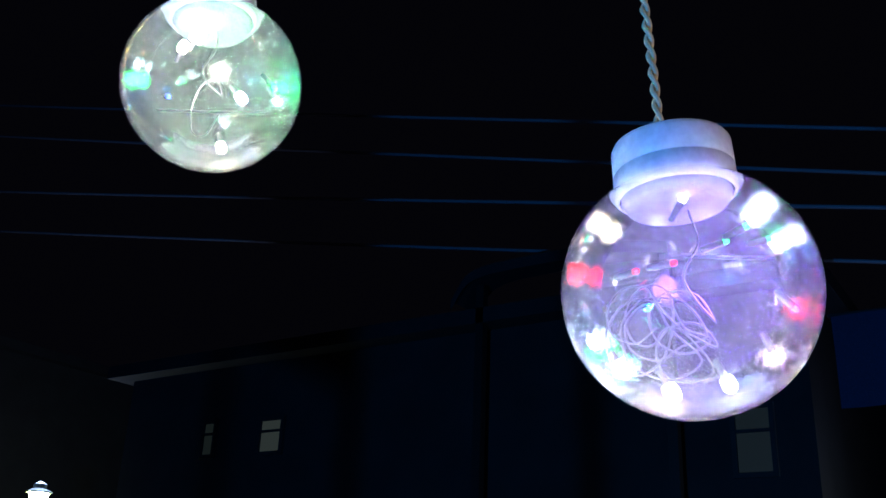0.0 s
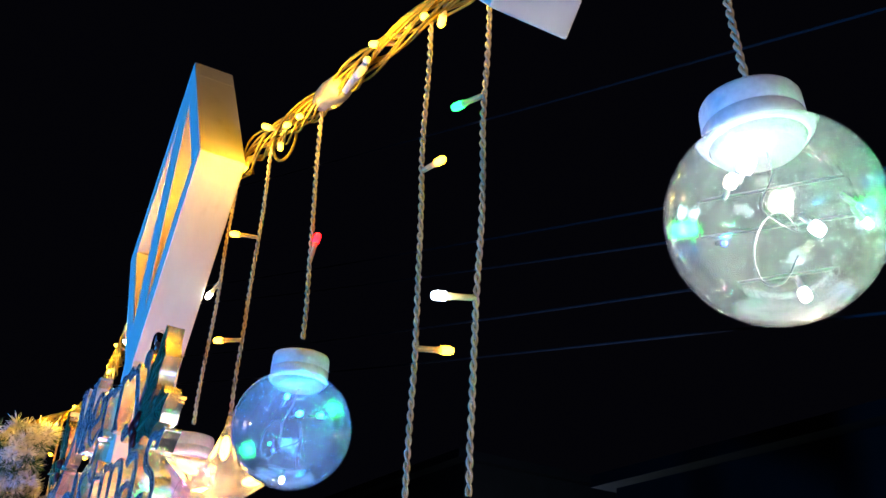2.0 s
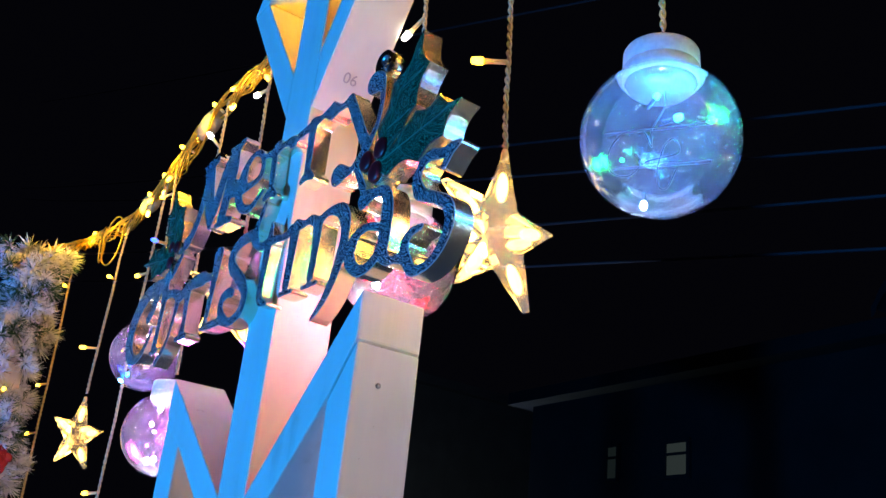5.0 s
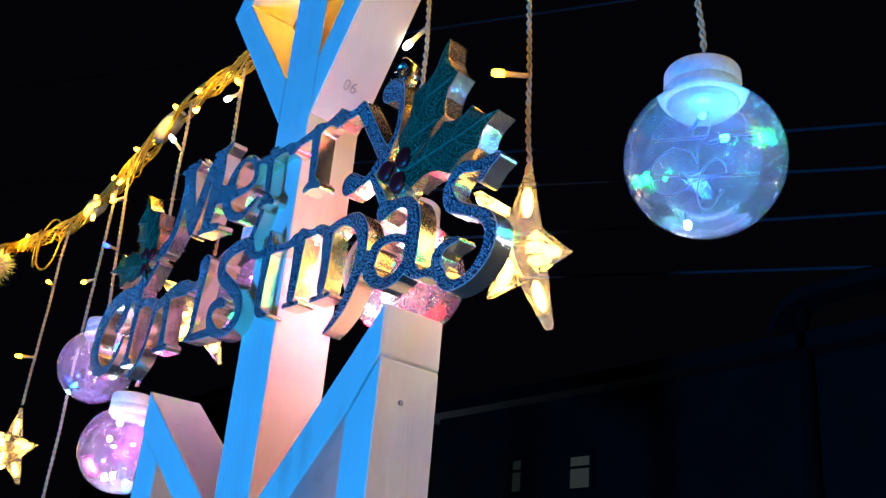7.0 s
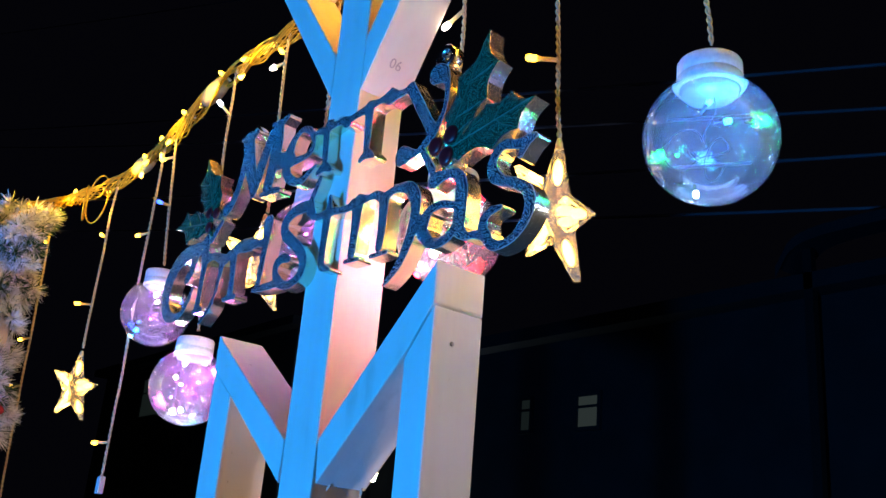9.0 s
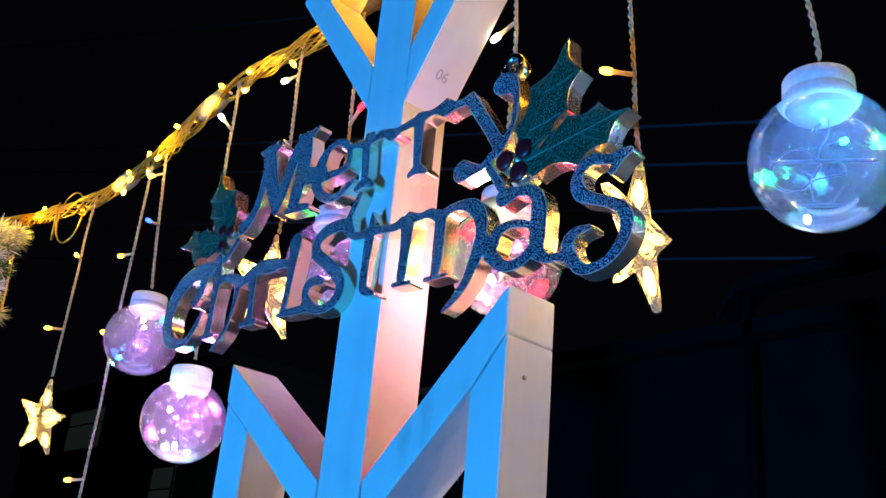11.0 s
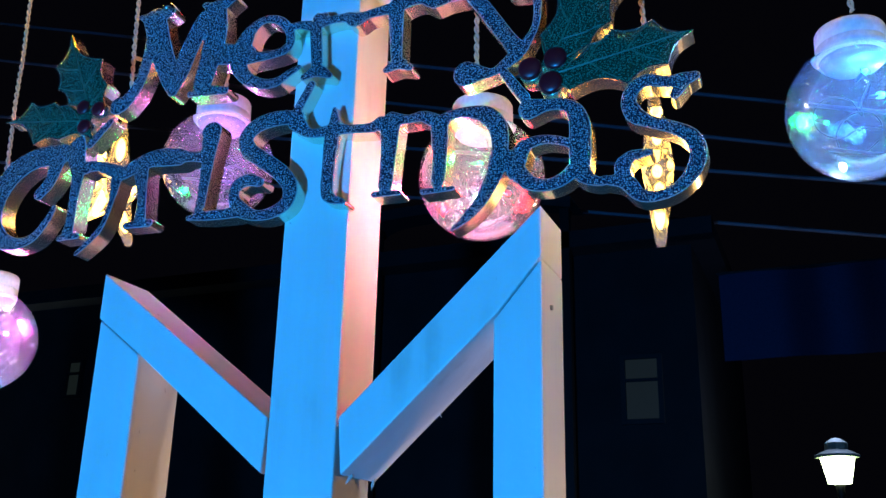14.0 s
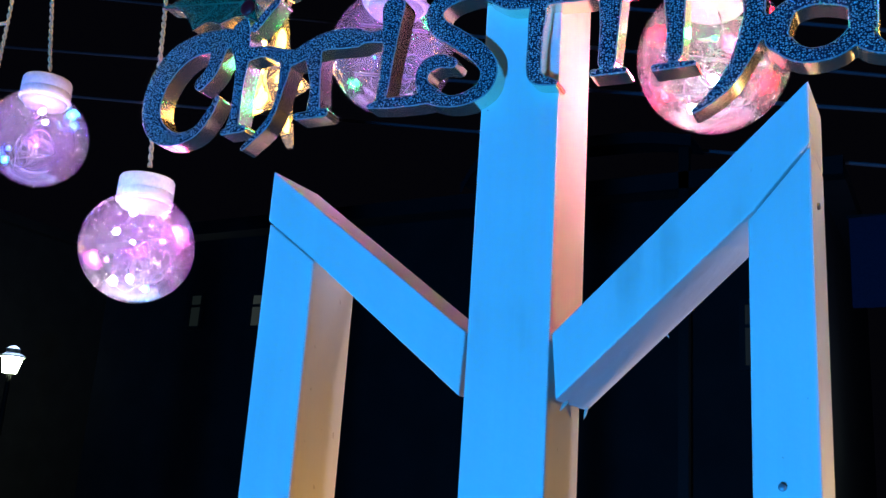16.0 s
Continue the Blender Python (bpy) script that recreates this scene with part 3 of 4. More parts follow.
for x, z, r in ((135, 68, 9.5), (-124, 87, 7)):
    b = bmesh.new()
    lathe(b, [(r / 1e3, -0.0045), (r / 1e3, 0.0045), ((r - 1.2) / 1e3, 0.0055), (r * 0.42 / 1e3, 0.003), (r * 0.42 / 1e3, -0.003), ((r - 1.2) / 1e3, -0.0055), (r / 1e3, -0.0045)], 28)
    bmesh.ops.transform(b, matrix=Matrix.Translation((x / 1e3, SY + 0.006, z / 1e3)) @ Matrix.Rotation(math.pi / 2, 4, "X"), verts=b.verts)
    bmesh.ops.recalc_face_normals(b, faces=b.faces)
    part("hanging_ring", b, SILVER, sign, "shiny round hanging ring", True)


# ---- light curtain ----
ROPE = [(1.25, 0.17, 1.99), (0.95, 0.125, 1.985), (0.70, 0.108, 1.99), (0.46, 0.07, 2.006), (0.29, 0.058, 2.024), (0.14, 0.054, 2.054), (0.0, 0.056, 2.063), (-0.2, 0.056, 2.045),
        (-0.36, 0.057, 2.043), (-0.52, 0.062, 2.010), (-0.70, 0.072, 2.006), (-0.86, 0.066, 2.020), (-0.98, 0.045, 2.030), (-1.25, -0.06, 2.02), (-1.45, -0.17, 2.02), (-1.46, -0.40, 2.03), (-1.46, -0.9, 2.04)]
rope_line = smooth_line(ROPE, 14)
bundle = thing("cable_bundle", (0, 0, 0), "bundle of clear light-chain wires strung behind the frame", "cable")
for k in range(16):
    b = bmesh.new()
    line = []
    for i, p in enumerate(rope_line):
        s = i * (0.22 + 0.013 * k) + k * 0.63
        wob = 0.0068 + 0.0058 * noise.noise((i * 0.15, k * 7.1, 0))
        line.append(p + Vector((0, math.cos(s) * wob, math.sin(s) * wob * 1.3 + 0.006 * noise.noise((i * 0.09, k * 3.3, 5)))))
    tube(b, line, 0.00105, 5)
    part("wire", b, ROPEWIRE, bundle, "", True)


TAPE = translucent("clear_white_tape", (0.46, 0.42, 0.30), 0.25, 0.4)
for u in (0.235, 0.405, 0.505, 0.585):
    i = int(u * (len(rope_line) - 1))
    b = bmesh.new()
    mid = rope_line[i : i + 5]
    tube(b, mid, [0.0085, 0.0105, 0.0112, 0.0102, 0.0080][: len(mid)], 12)
    part("tape", b, TAPE, bundle, "crumpled clear tape round the wires", True)
for u, r, lean in ((0.66, 0.030, 0.4), (0.675, 0.022, -0.7), (0.285, 0.016, 0.9)):
    p = rope_line[int(u * (len(rope_line) - 1))]
    b = bmesh.new()
    tube(b, [p + Vector((r * math.cos(a) * math.cos(lean), r * 0.5 * math.sin(lean) * math.cos(a), r * math.sin(a) * 1.3 - 0.012)) for a in np.linspace(0, math.tau, 28, endpoint=False)], 0.0013, 6, True)
    part("wire_loop", b, ROPEWIRE, bundle, "", True)
TIE = plain("white_cord", (0.78, 0.74, 0.66), 0.7)
b = bmesh.new()
p = rope_line[int(0.222 * (len(rope_line) - 1))]
for way in ((0.012, -0.010, -0.022), (-0.006, -0.012, -0.026), (0.020, -0.008, -0.012)):
    tube(b, [p, p + Vector(way) * 0.5 + Vector((0.003, 0, 0)), p + Vector(way)], [0.003, 0.0032, 0.0022], 8)
part("cord_knot", b, TIE, bundle, "knotted white cord end", True)


def led_mesh():
    """A holder that lies along +x with its light at the end."""
    b = bmesh.new()
    lathe(b, [(0, 0), (0.0014, 0.0003), (0.0016, 0.002), (0.0016, 0.0125), (0.0019, 0.013), (0.0019, 0.0155), (0, 0.0156)], 10)
    t = bmesh.new()
    lathe(t, [(0, 0.0150), (0.0022, 0.0152), (0.0025, 0.0170), (0.0025, 0.0205), (0.0017, 0.0224), (0, 0.0230)], 12)
    return b, t


LEDS = {}


def add_led(parent, at, way, mat, size=1.0):
    """A small light on its holder, at a place, pointing along a way."""
    if mat.name not in LEDS:
        b, t = led_mesh()
        made = []
        for bm_, m_, nm in ((b, HOLDER, "led_holder"), (t, mat, "led_tip")):
            me = bpy.data.meshes.new(nm)
            for f in bm_.faces:
                f.smooth = True
            bm_.to_mesh(me)
            bm_.free()
            me.materials.append(m_)
            made.append(me)
        LEDS[mat.name] = made
    holder = new("led", LEDS[mat.name][0])
    holder.parent = parent
    turn = Vector(way).to_track_quat("Z", "Y").to_matrix().to_4x4()
    holder.matrix_basis = parent.matrix_world.inverted() @ (Matrix.Translation(at) @ turn @ Matrix.Scale(size, 4))
    tip = new("bulb", LEDS[mat.name][1])
    tip.parent = holder
    return holder


rng = random.Random(4)
for i in range(84):
    u = rng.uniform(0.12, 0.98)
    p = rope_line[int(u * (len(rope_line) - 1))]
    way = Vector((rng.uniform(-1, 1), rng.uniform(-0.8, 0.3), rng.uniform(-1, 0.7))).normalized()
    add_led(bundle, p - way * 0.005, way, YELLOW if rng.random() < 0.8 else WARM, 1.05)


for u in (0.17, 0.205, 0.235, 0.265, 0.30, 0.345, 0.39, 0.43, 0.47, 0.51, 0.55, 0.60, 0.65, 0.70, 0.76, 0.83):
    p = rope_line[int(u * (len(rope_line) - 1))]
    lamp("warm_glow", "POINT", Matrix.Translation(p + Vector((0.004, -0.020, -0.014))), 0.32 if u < 0.58 else 0.5, (1.0, 0.50, 0.02), 0.004)


def hanging_string(top, bottom, leds=(), connector=False):
    """A twisted pair of clear wires from the bundle down, with side lights: (height, way x, way y, material and, where it does not lie flat, way z)."""
    t, b = Vector(top), Vector(bottom)
    ob = thing("light_string", t, "twisted clear wire with small side lights, hanging from a bundle", "light string", "strings of the light curtain")
    n = max(8, int((t - b).length / 0.0013))
    for s in (0, math.pi):
        bm_ = bmesh.new()
        line = []
        for i in range(n + 1):
            p = t.lerp(b, i / n) - t
            a = i * 0.0013 / 0.0068 * math.pi + s
            w = 0.0018 * noise.noise((p.z * 14, t.x * 9, 1.7)) * min(1, (n - i) / 12)
            line.append(p + Vector((math.cos(a) * 0.0010 + w, math.sin(a) * 0.0010 + w * 0.6, 0)))
        tube(bm_, line, 0.00095, 5)
        part("wire", bm_, WIRE, ob, "", True)
    for z, wx, wy, mat, *lift in leds:
        p = t.lerp(b, (t.z - z) / (t.z - b.z))
        add_led(ob, p, (wx, wy, lift[0] if lift else -0.05), mat, 1.04)
    if connector:
        bm_ = bmesh.new()
        box(bm_, (-0.005, -0.0035, -0.020), (0.005, 0.0035, 0), 0.0012)
        c = part("connector", bm_, CAP, ob, "white plastic connector")
        c.location = b - t
    return ob


def globe(centre, leds, light=None, watts=0.05, core=None, tilt=(0, 0), loops=5, heap=(0, 0, 0)):
    """A clear globe under a milky cap, with a curled fairy wire and lights inside."""
    R = 0.0400
    ob = thing("globe_light", pose(*centre, tilt[0], tilt[1], 0), "clear plastic globe light with milky white cap, fairy lights inside", "globe light", "globes of the light curtain")
    b = bmesh.new()
    prof = [(R * math.sin(a), -R * math.cos(a)) for a in np.linspace(0, math.pi - 0.49, 28)]
    prof += [(0.0184, R * 0.91)]
    lathe(b, prof, 40)
    shell = part("shell", b, SHELL, ob, "clear globe", True)
    shell.visible_shadow = False
    c = bmesh.new()
    z = R * 0.80
    lathe(c, [(0.0184, z), (0.0196, z + 0.0006), (0.0197, z + 0.0085), (0.0193, z + 0.0088), (0.0193, z + 0.0093), (0.0197, z + 0.0096), (0.0195, z + 0.0175), (0.0186, z + 0.0192), (0.0165, z + 0.0198), (0.003, z + 0.0204), (0.0022, z + 0.023), (0, z + 0.023)], 36)
    part("cap", c, CAP, ob, "milky white screw cap", True)
    p = bmesh.new()
    lathe(p, [(0, z - 0.004), (0.0160, z - 0.0033), (0.0178, z - 0.0005), (0.0178, z + 0.002)], 28)
    plug = part("plug", p, PLUG, ob, "milky plug under the cap", True)
    r = random.Random(int(abs(centre[0]) * 997) + 3)
    w = bmesh.new()
    ctrl = [(0.003, 0, z - 0.005), (0.006, -0.004, z - 0.018), (0.001, -0.007, z - 0.030)]
    for k in range(loops):
        a, q = r.uniform(-0.7, 0.7), r.uniform(0.009, 0.015)
        cx, cy, cz = heap[0] + r.uniform(-0.013, 0.013), heap[1] + r.uniform(-0.012, 0.008), heap[2] + r.uniform(-0.020, -0.006)
        for t in np.linspace(0, math.tau * 0.9, 7):
            ctrl.append((cx + q * math.cos(t) * math.cos(a), cy + q * math.cos(t) * math.sin(a), cz + q * math.sin(t)))
    tube(w, smooth_line(ctrl, 5), 0.00034, 6)
    part("fairy_wire", w, FINE, ob, "fine curled wire", True)
    for x, y, zz, size, mat, power in leds:
        q = bmesh.new()
        at = Vector((x, y, zz))
        turn = Vector((-y * 0.6 + 0.01, x * 0.6, zz - 0.004)).to_track_quat("Z", "Y").to_matrix().to_4x4()
        size *= 0.72
        lathe(q, [(0, -size * 1.2), (size * 0.85, -size * 1.05), (size, -size * 0.4), (size, size * 0.4), (size * 0.7, size * 1.0), (0, size * 1.25)], 12)
        bmesh.ops.transform(q, matrix=Matrix.Translation(at) @ turn, verts=q.verts)
        led = part("led", q, mat, ob, "", True)
        h = bmesh.new()
        lathe(h, [(0, -0.0085), (0.0010, -0.008), (0.0012, -size * 1.15), (0, -size * 1.1)], 8)
        bmesh.ops.transform(h, matrix=Matrix.Translation(at) @ turn, verts=h.verts)
        part("led_holder", h, FINE, led, "", True)
        if power:
            colour = mat.node_tree.nodes["Principled BSDF"].inputs["Emission Color"].default_value[:3]
            spot = at * (1 + min(0.006, max(0.0, R - 0.003 - at.length)) / max(at.length, 0.001))
            lamp("led_glow", "POINT", ob.matrix_world @ Matrix.Translation(spot), power, colour, 0.003)
    if light:
        lamp("globe_glow", "POINT", Matrix.Translation(Vector(centre) + Vector(core or (0, 0, -0.01))), watts, light, 0.005)
    return ob


def star(centre, yaw, size=0.05, lit=True):
    """A five-pointed clear star, ridged from its middle, with a light in each point."""
    ob = thing("star_light", pose(*centre, 0, 0, yaw), "clear plastic five-pointed star light glowing warm white", "star light", "stars of the light curtain")
    b = bmesh.new()
    rim = []
    for k in range(10):
        a = math.pi / 2 + k * math.pi / 5
        q = size if k % 2 == 0 else size * 0.42
        rim.append((q * math.cos(a), q * math.sin(a)))
    f = [b.verts.new((x, -0.003, z)) for x, z in rim]
    g = [b.verts.new((x, 0.003, z)) for x, z in rim]
    m0, m1 = b.verts.new((0, -0.010, 0)), b.verts.new((0, 0.010, 0))
    for k in range(10):
        j = (k + 1) % 10
        b.faces.new((f[k], f[j], m0))
        b.faces.new((g[j], g[k], m1))
        b.faces.new((f[j], f[k], g[k], g[j]))
    bmesh.ops.recalc_face_normals(b, faces=b.faces)
    bmesh.ops.bevel(b, geom=list(b.edges), offset=0.0008, segments=1, affect="EDGES")
    shell = part("shell", b, STARSHELL, ob, "clear ridged star")
    shell.visible_shadow = False
    for k in range(5):
        a = math.pi / 2 + k * math.tau / 5
        q = bmesh.new()
        bmesh.ops.create_uvsphere(q, u_segments=10, v_segments=8, radius=0.0046, matrix=Matrix.Translation((0.58 * size * math.cos(a), 0, 0.58 * size * math.sin(a))) @ Matrix.Rotation(-(a - math.pi / 2), 4, "Y") @ Matrix.Diagonal((0.9, 0.7, 2.1, 1)))
        part("led", q, WARM, ob, "", True)
    lamp("star_glow", "POINT", Matrix.Translation(centre), 0.030, (1.0, 0.54, 0.13), 0.006)
    b = bmesh.new()
    lathe(b, [(0.0022, size * 0.93), (0.0026, size * 1.0), (0.0016, size * 1.08), (0, size * 1.09)], 10)
    part("stem", b, HOLDER, ob, "", True)
    return ob


# strings: top, bottom, side lights
hanging_string((0.452, 0.072, 2.004), (0.474, 0.076, 1.581), [(1.884, 0.55, 0.05, YELLOW), (1.768, 0.15, 1.0, YELLOW, 0.12), (1.646, -0.85, -0.55, YELLOW)], True)
hanging_string((0.520, 0.078, 1.998), (0.523, 0.080, 1.680), [(1.906, -0.9, -0.4, GREEN), (1.780, -0.4, -0.95, COOL)])
hanging_string((0.288, 0.060, 2.024), (0.313, 0.062, 1.815), [(1.876, 0.22, 0.10, RED, 1.0)])
hanging_string((0.178, 0.054, 2.046), (0.198, 0.052, 1.784), [(1.943, -0.25, -1.0, YELLOW), (1.847, -0.55, -0.8, YELLOW)])
hanging_string((0.080, 0.053, 2.058), (0.085, 0.052, 1.800), [(1.938, -0.8, -0.2, WHITE, -0.5)])
hanging_string((-0.121, 0.055, 2.050), (-0.119, 0.056, 1.842), [(1.918, 0.6, 0.1, RED, 0.8)])
hanging_string((-0.219, 0.055, 2.046), (-0.207, 0.055, 1.830), [(2.008, -0.95, -0.2, WHITE), (1.885, 0.3, 0.3, OFFLED)])
hanging_string((-0.340, 0.056, 2.044), (-0.318, 0.054, 1.722), [(1.985, -0.45, -0.6, COOL, 0.8), (1.80, 0.4, -0.3, OFFLED)])
hanging_string((-0.497, 0.060, 2.020), (-0.460, 0.062, 1.826), [(1.979, -0.8, -0.3, YELLOW), (1.908, 0.15, -0.3, BLUE)])
hanging_string((-0.530, 0.062, 2.016), (-0.528, 0.062, 1.577), [(1.884, -0.9, -0.3, YELLOW), (1.788, -0.9, -0.3, YELLOW), (1.617, -0.7, -0.4, YELLOW)], True)
hanging_string((-0.705, 0.070, 2.012), (-0.683, 0.062, 1.752), [(1.916, 0.35, -0.3, YELLOW), (1.815, -0.1, -0.4, YELLOW)])
hanging_string((-0.935, 0.055, 2.025), (-0.905, 0.065, 1.500), [(1.954, 0.5, -0.3, YELLOW), (1.798, -0.6, -0.3, YELLOW), (1.723, -0.6, -0.3, YELLOW)])
hanging_string((0.655, 0.110, 1.995), (0.689, 0.104, 1.816), [])
hanging_string((0.872, 0.134, 1.986), (0.893, 0.130, 1.691), [])
for x, y, zb in ((-1.44, -0.18, 1.735), (-1.46, -0.27, 1.55), (-1.46, -0.42, 1.62)):
    hanging_string((x, y, 2.02), (x, y, zb), [(1.97, 0.3, 0.5, YELLOW), (1.93, 0.4, -0.4, YELLOW), (1.885, -0.2, 0.6, YELLOW), (1.84, 0.5, -0.6, YELLOW)] + ([(1.76, 0.4, 0.5, YELLOW), (1.70, 0.3, -0.6, YELLOW)] if zb < 1.7 else []))

# globes: centre, lights inside (place, size, colour, power), overall glow
globe((0.529, 0.078, 1.619), [(-0.020, -0.014, -0.014, 0.0026, WHITE, 0.07), (-0.004, -0.006, -0.010, 0.0019, RED, 0.020), (0.007, 0.001, 0.001, 0.0019, RED, 0.016), (0.001, 0.005, -0.027, 0.0024, CYAN, 0.035), (0.010, 0.010, -0.025, 0.0024, GREEN, 0.030), (0.020, 0.012, -0.013, 0.0022, GREEN, 0.035)], (0.36, 0.42, 1.0), 0.20, (0, 0, -0.006), (5, -3))
globe((0.310, 0.064, 1.752), [(0.012, 0.000, 0.008, 0.0027, CYAN, 0.03), (0.005, -0.008, 0.020, 0.0022, CYAN, 0.03), (0.024, 0.010, 0.006, 0.0026, GREEN, 0.050), (-0.012, 0.002, -0.032, 0.0026, COOL, 0.030), (-0.018, -0.008, -0.008, 0.0015, GREEN, 0.006), (-0.002, -0.010, -0.016, 0.0014, BLUE, 0.0)], (0.02, 0.13, 1.0), 0.30, (0.004, 0, 0.012), (0, 0), 2)
globe((0.695, 0.104, 1.760), [(0.001, -0.010, 0.020, 0.0044, COOL, 0.11), (-0.006, -0.012, 0.016, 0.0034, WHITE, 0.0), (0.012, 0.006, -0.009, 0.0034, COOL, 0.02), (0.026, 0.014, -0.012, 0.0022, COOL, 0.0), (0.026, 0.012, -0.006, 0.0020, GREEN, 0.13), (-0.015, -0.012, -0.006, 0.0015, BLUE, 0.0), (0.002, 0.004, -0.031, 0.0030, WHITE, 0.030)], (0.96, 0.90, 0.74), 0.13, (-0.004, 0, -0.006), (5, -4), 1)
globe((0.900, 0.129, 1.637), [(-0.028, -0.012, -0.014, 0.0030, COOL, 0.08), (-0.020, -0.012, -0.024, 0.0034, COOL, 0.13), (-0.006, -0.010, -0.033, 0.0034, WHITE, 0.13), (0.010, -0.006, -0.032, 0.0030, COOL, 0.05), (0.022, 0.004, -0.024, 0.0020, WHITE, 0.02), (0.031, -0.002, -0.012, 0.0014, RED, 0.006), (0.022, -0.008, 0.014, 0.0013, GREEN, 0.002), (0.027, -0.004, 0.010, 0.0013, GREEN, 0.002), (0.016, -0.010, 0.010, 0.0012, GREEN, 0.0), (-0.010, -0.018, 0.004, 0.0011, RED, 0.0), (0.002, -0.018, 0.004, 0.0011, RED, 0.0), (0.005, -0.010, 0.027, 0.0018, COOL, 0.0)], (0.24, 0.06, 1.0), 0.26, (0.010, 0, -0.002), (3, -3), 7, (-0.010, -0.002, 0.001))
globe((0.088, 0.052, 1.737), [(0.004, -0.016, -0.020, 0.0034, COOL, 0.06), (-0.010, -0.004, -0.029, 0.0030, WHITE, 0.02), (-0.026, 0.0, -0.018, 0.0021, RED, 0.09), (0.004, -0.014, 0.004, 0.0020, GREEN, 0.08), (0.020, -0.008, -0.016, 0.0020, RED, 0.030)], (1.0, 0.09, 0.46), 0.27, (-0.012, 0, -0.008))
globe((-0.118, 0.056, 1.778), [(0.008, -0.01, 0.004, 0.0020, PINK, 0.02), (-0.02, -0.008, -0.02, 0.0022, GREEN, 0.03), (0.004, 0, 0.022, 0.0019, PINK, 0.0)], (0.50, 0.14, 1.0), 0.20, (0, 0, 0.006))
globe((-0.317, 0.053, 1.661), [(-0.012, -0.01, 0.010, 0.0030, WHITE, 0.03), (-0.010, -0.008, -0.026, 0.0036, WHITE, 0.07), (0.026, -0.002, 0.002, 0.0024, PINK, 0.06), (0.004, -0.006, -0.025, 0.0032, COOL, 0.05), (0.0, -0.008, 0.024, 0.0034, COOL, 0.04), (0.010, 0.004, -0.030, 0.0026, CYAN, 0.05), (-0.020, -0.008, -0.010, 0.0020, PINK, 0.02), (0.008, -0.012, 0.0, 0.0019, COOL, 0.0)], (0.55, 0.06, 1.0), 0.24, (0, 0, 0.004))
globe((-0.460, 0.062, 1.766), [(0.008, -0.006, 0.020, 0.0034, WHITE, 0.04), (0.014, -0.006, 0.010, 0.0026, WHITE, 0.03), (-0.020, -0.01, -0.010, 0.0026, BLUE, 0.02), (-0.022, -0.01, -0.020, 0.0028, CYAN, 0.05), (0.014, -0.01, -0.012, 0.0019, PINK, 0.0)], (0.55, 0.07, 1.0), 0.20, (0.004, 0, 0.004))

# stars
star((0.198, 0.052, 1.729), 100, 0.050)
star((-0.210, 0.055, 1.775), 100, 0.050)
star((-0.683, 0.062, 1.697), 123, 0.047)
star((-1.44, -0.18, 1.685), 60, 0.05)
star((-1.46, -0.27, 1.50), 60, 0.05)

# ---- the flocked garland on the next post ----
garland = thing("flocked_garland", (-0.88, -0.012, 0.012), "snow-flocked green pine garland with red flowers wound round a post", "garland")
b = bmesh.new()
box(b, (-0.022, -0.022, -0.012), (0.022, 0.022, 1.93), 0.001)
part("post", b, PAINT, garland, "white post inside the garland")
NEEDLE_GREEN = plain("pine_green", (0.03, 0.10, 0.04), 0.7)
NEEDLE_WHITE = plain("flocked_white", (0.78, 0.80, 0.84), 0.9)
REDCLOTH = plain("red_cloth", (0.34, 0.008, 0.02), 0.6)
rng = random.Random(9)
tufts = []
while len(tufts) < 520:
    z, a = rng.uniform(1.15, 1.982), rng.uniform(0, math.tau)
    r = 0.034 + 0.010 * math.sin(z * 60 + 2 * a) + 0.008 * math.sin(z * 23 + a)
    r *= min(1.0, (2.012 - z) / 0.05 + 0.25)
    tufts.append((z, a, r, rng.random() < 0.62, rng.uniform(0.7, 1.25)))
for mat, flocked, nm in ((NEEDLE_GREEN, False, "green_needles"), (NEEDLE_WHITE, True, "flocked_needles")):
    verts, faces = [], []
    for z, a, r, white, big in tufts:
        out = Vector((math.cos(a), math.sin(a), rng.uniform(-0.5, 0.4))).normalized()
        base = Vector((r * math.cos(a), r * math.sin(a), z))
        for i in range(100 if white == flocked else 22):
            way = (out * rng.uniform(0.1, 1.0) + Vector((rng.gauss(0, 1), rng.gauss(0, 1), rng.gauss(0, 1))) * 0.55).normalized()
            p = base + way * 0.003
            tip = base + way * big * rng.uniform(0.012, 0.025)
            s = way.cross(Vector((rng.uniform(-1, 1), rng.uniform(-1, 1), rng.uniform(-1, 1)))).normalized() * (0.0013 if flocked else 0.0008)
            u = way.cross(s)
            k = len(verts)
            verts += [p + s, p - s * 0.5 + u * 0.8, p - s * 0.5 - u * 0.8, tip]
            faces += [(k, k + 1, k + 3), (k + 1, k + 2, k + 3), (k + 2, k, k + 3)]
    me = bpy.data.meshes.new(nm)
    me.from_pydata(verts, [], faces)
    me.materials.append(mat)
    ob = tagged(new(nm, me), kind="stuff")
    ob.parent = garland
for x, y, z in ((0.040, -0.044, 1.610), (0.052, -0.024, 1.560), (0.056, 0.012, 1.655)):
    b = bmesh.new()
    for k in range(12):
        a, t = k * 2.4, k / 12
        q = 0.003 + 0.014 * t
        m = Matrix.Translation((x - 0.006 * t, y + q * math.cos(a), z + q * math.sin(a))) @ Matrix.Rotation(-a, 4, "X") @ Matrix.Rotation(0.5 - t, 4, "Z") @ Matrix.Diagonal((0.22, 1, 0.8, 1))
        bmesh.ops.create_uvsphere(b, u_segments=8, v_segments=6, radius=0.009, matrix=m)
    part("red_flower", b, REDCLOTH, garland, "red cloth flower", True)
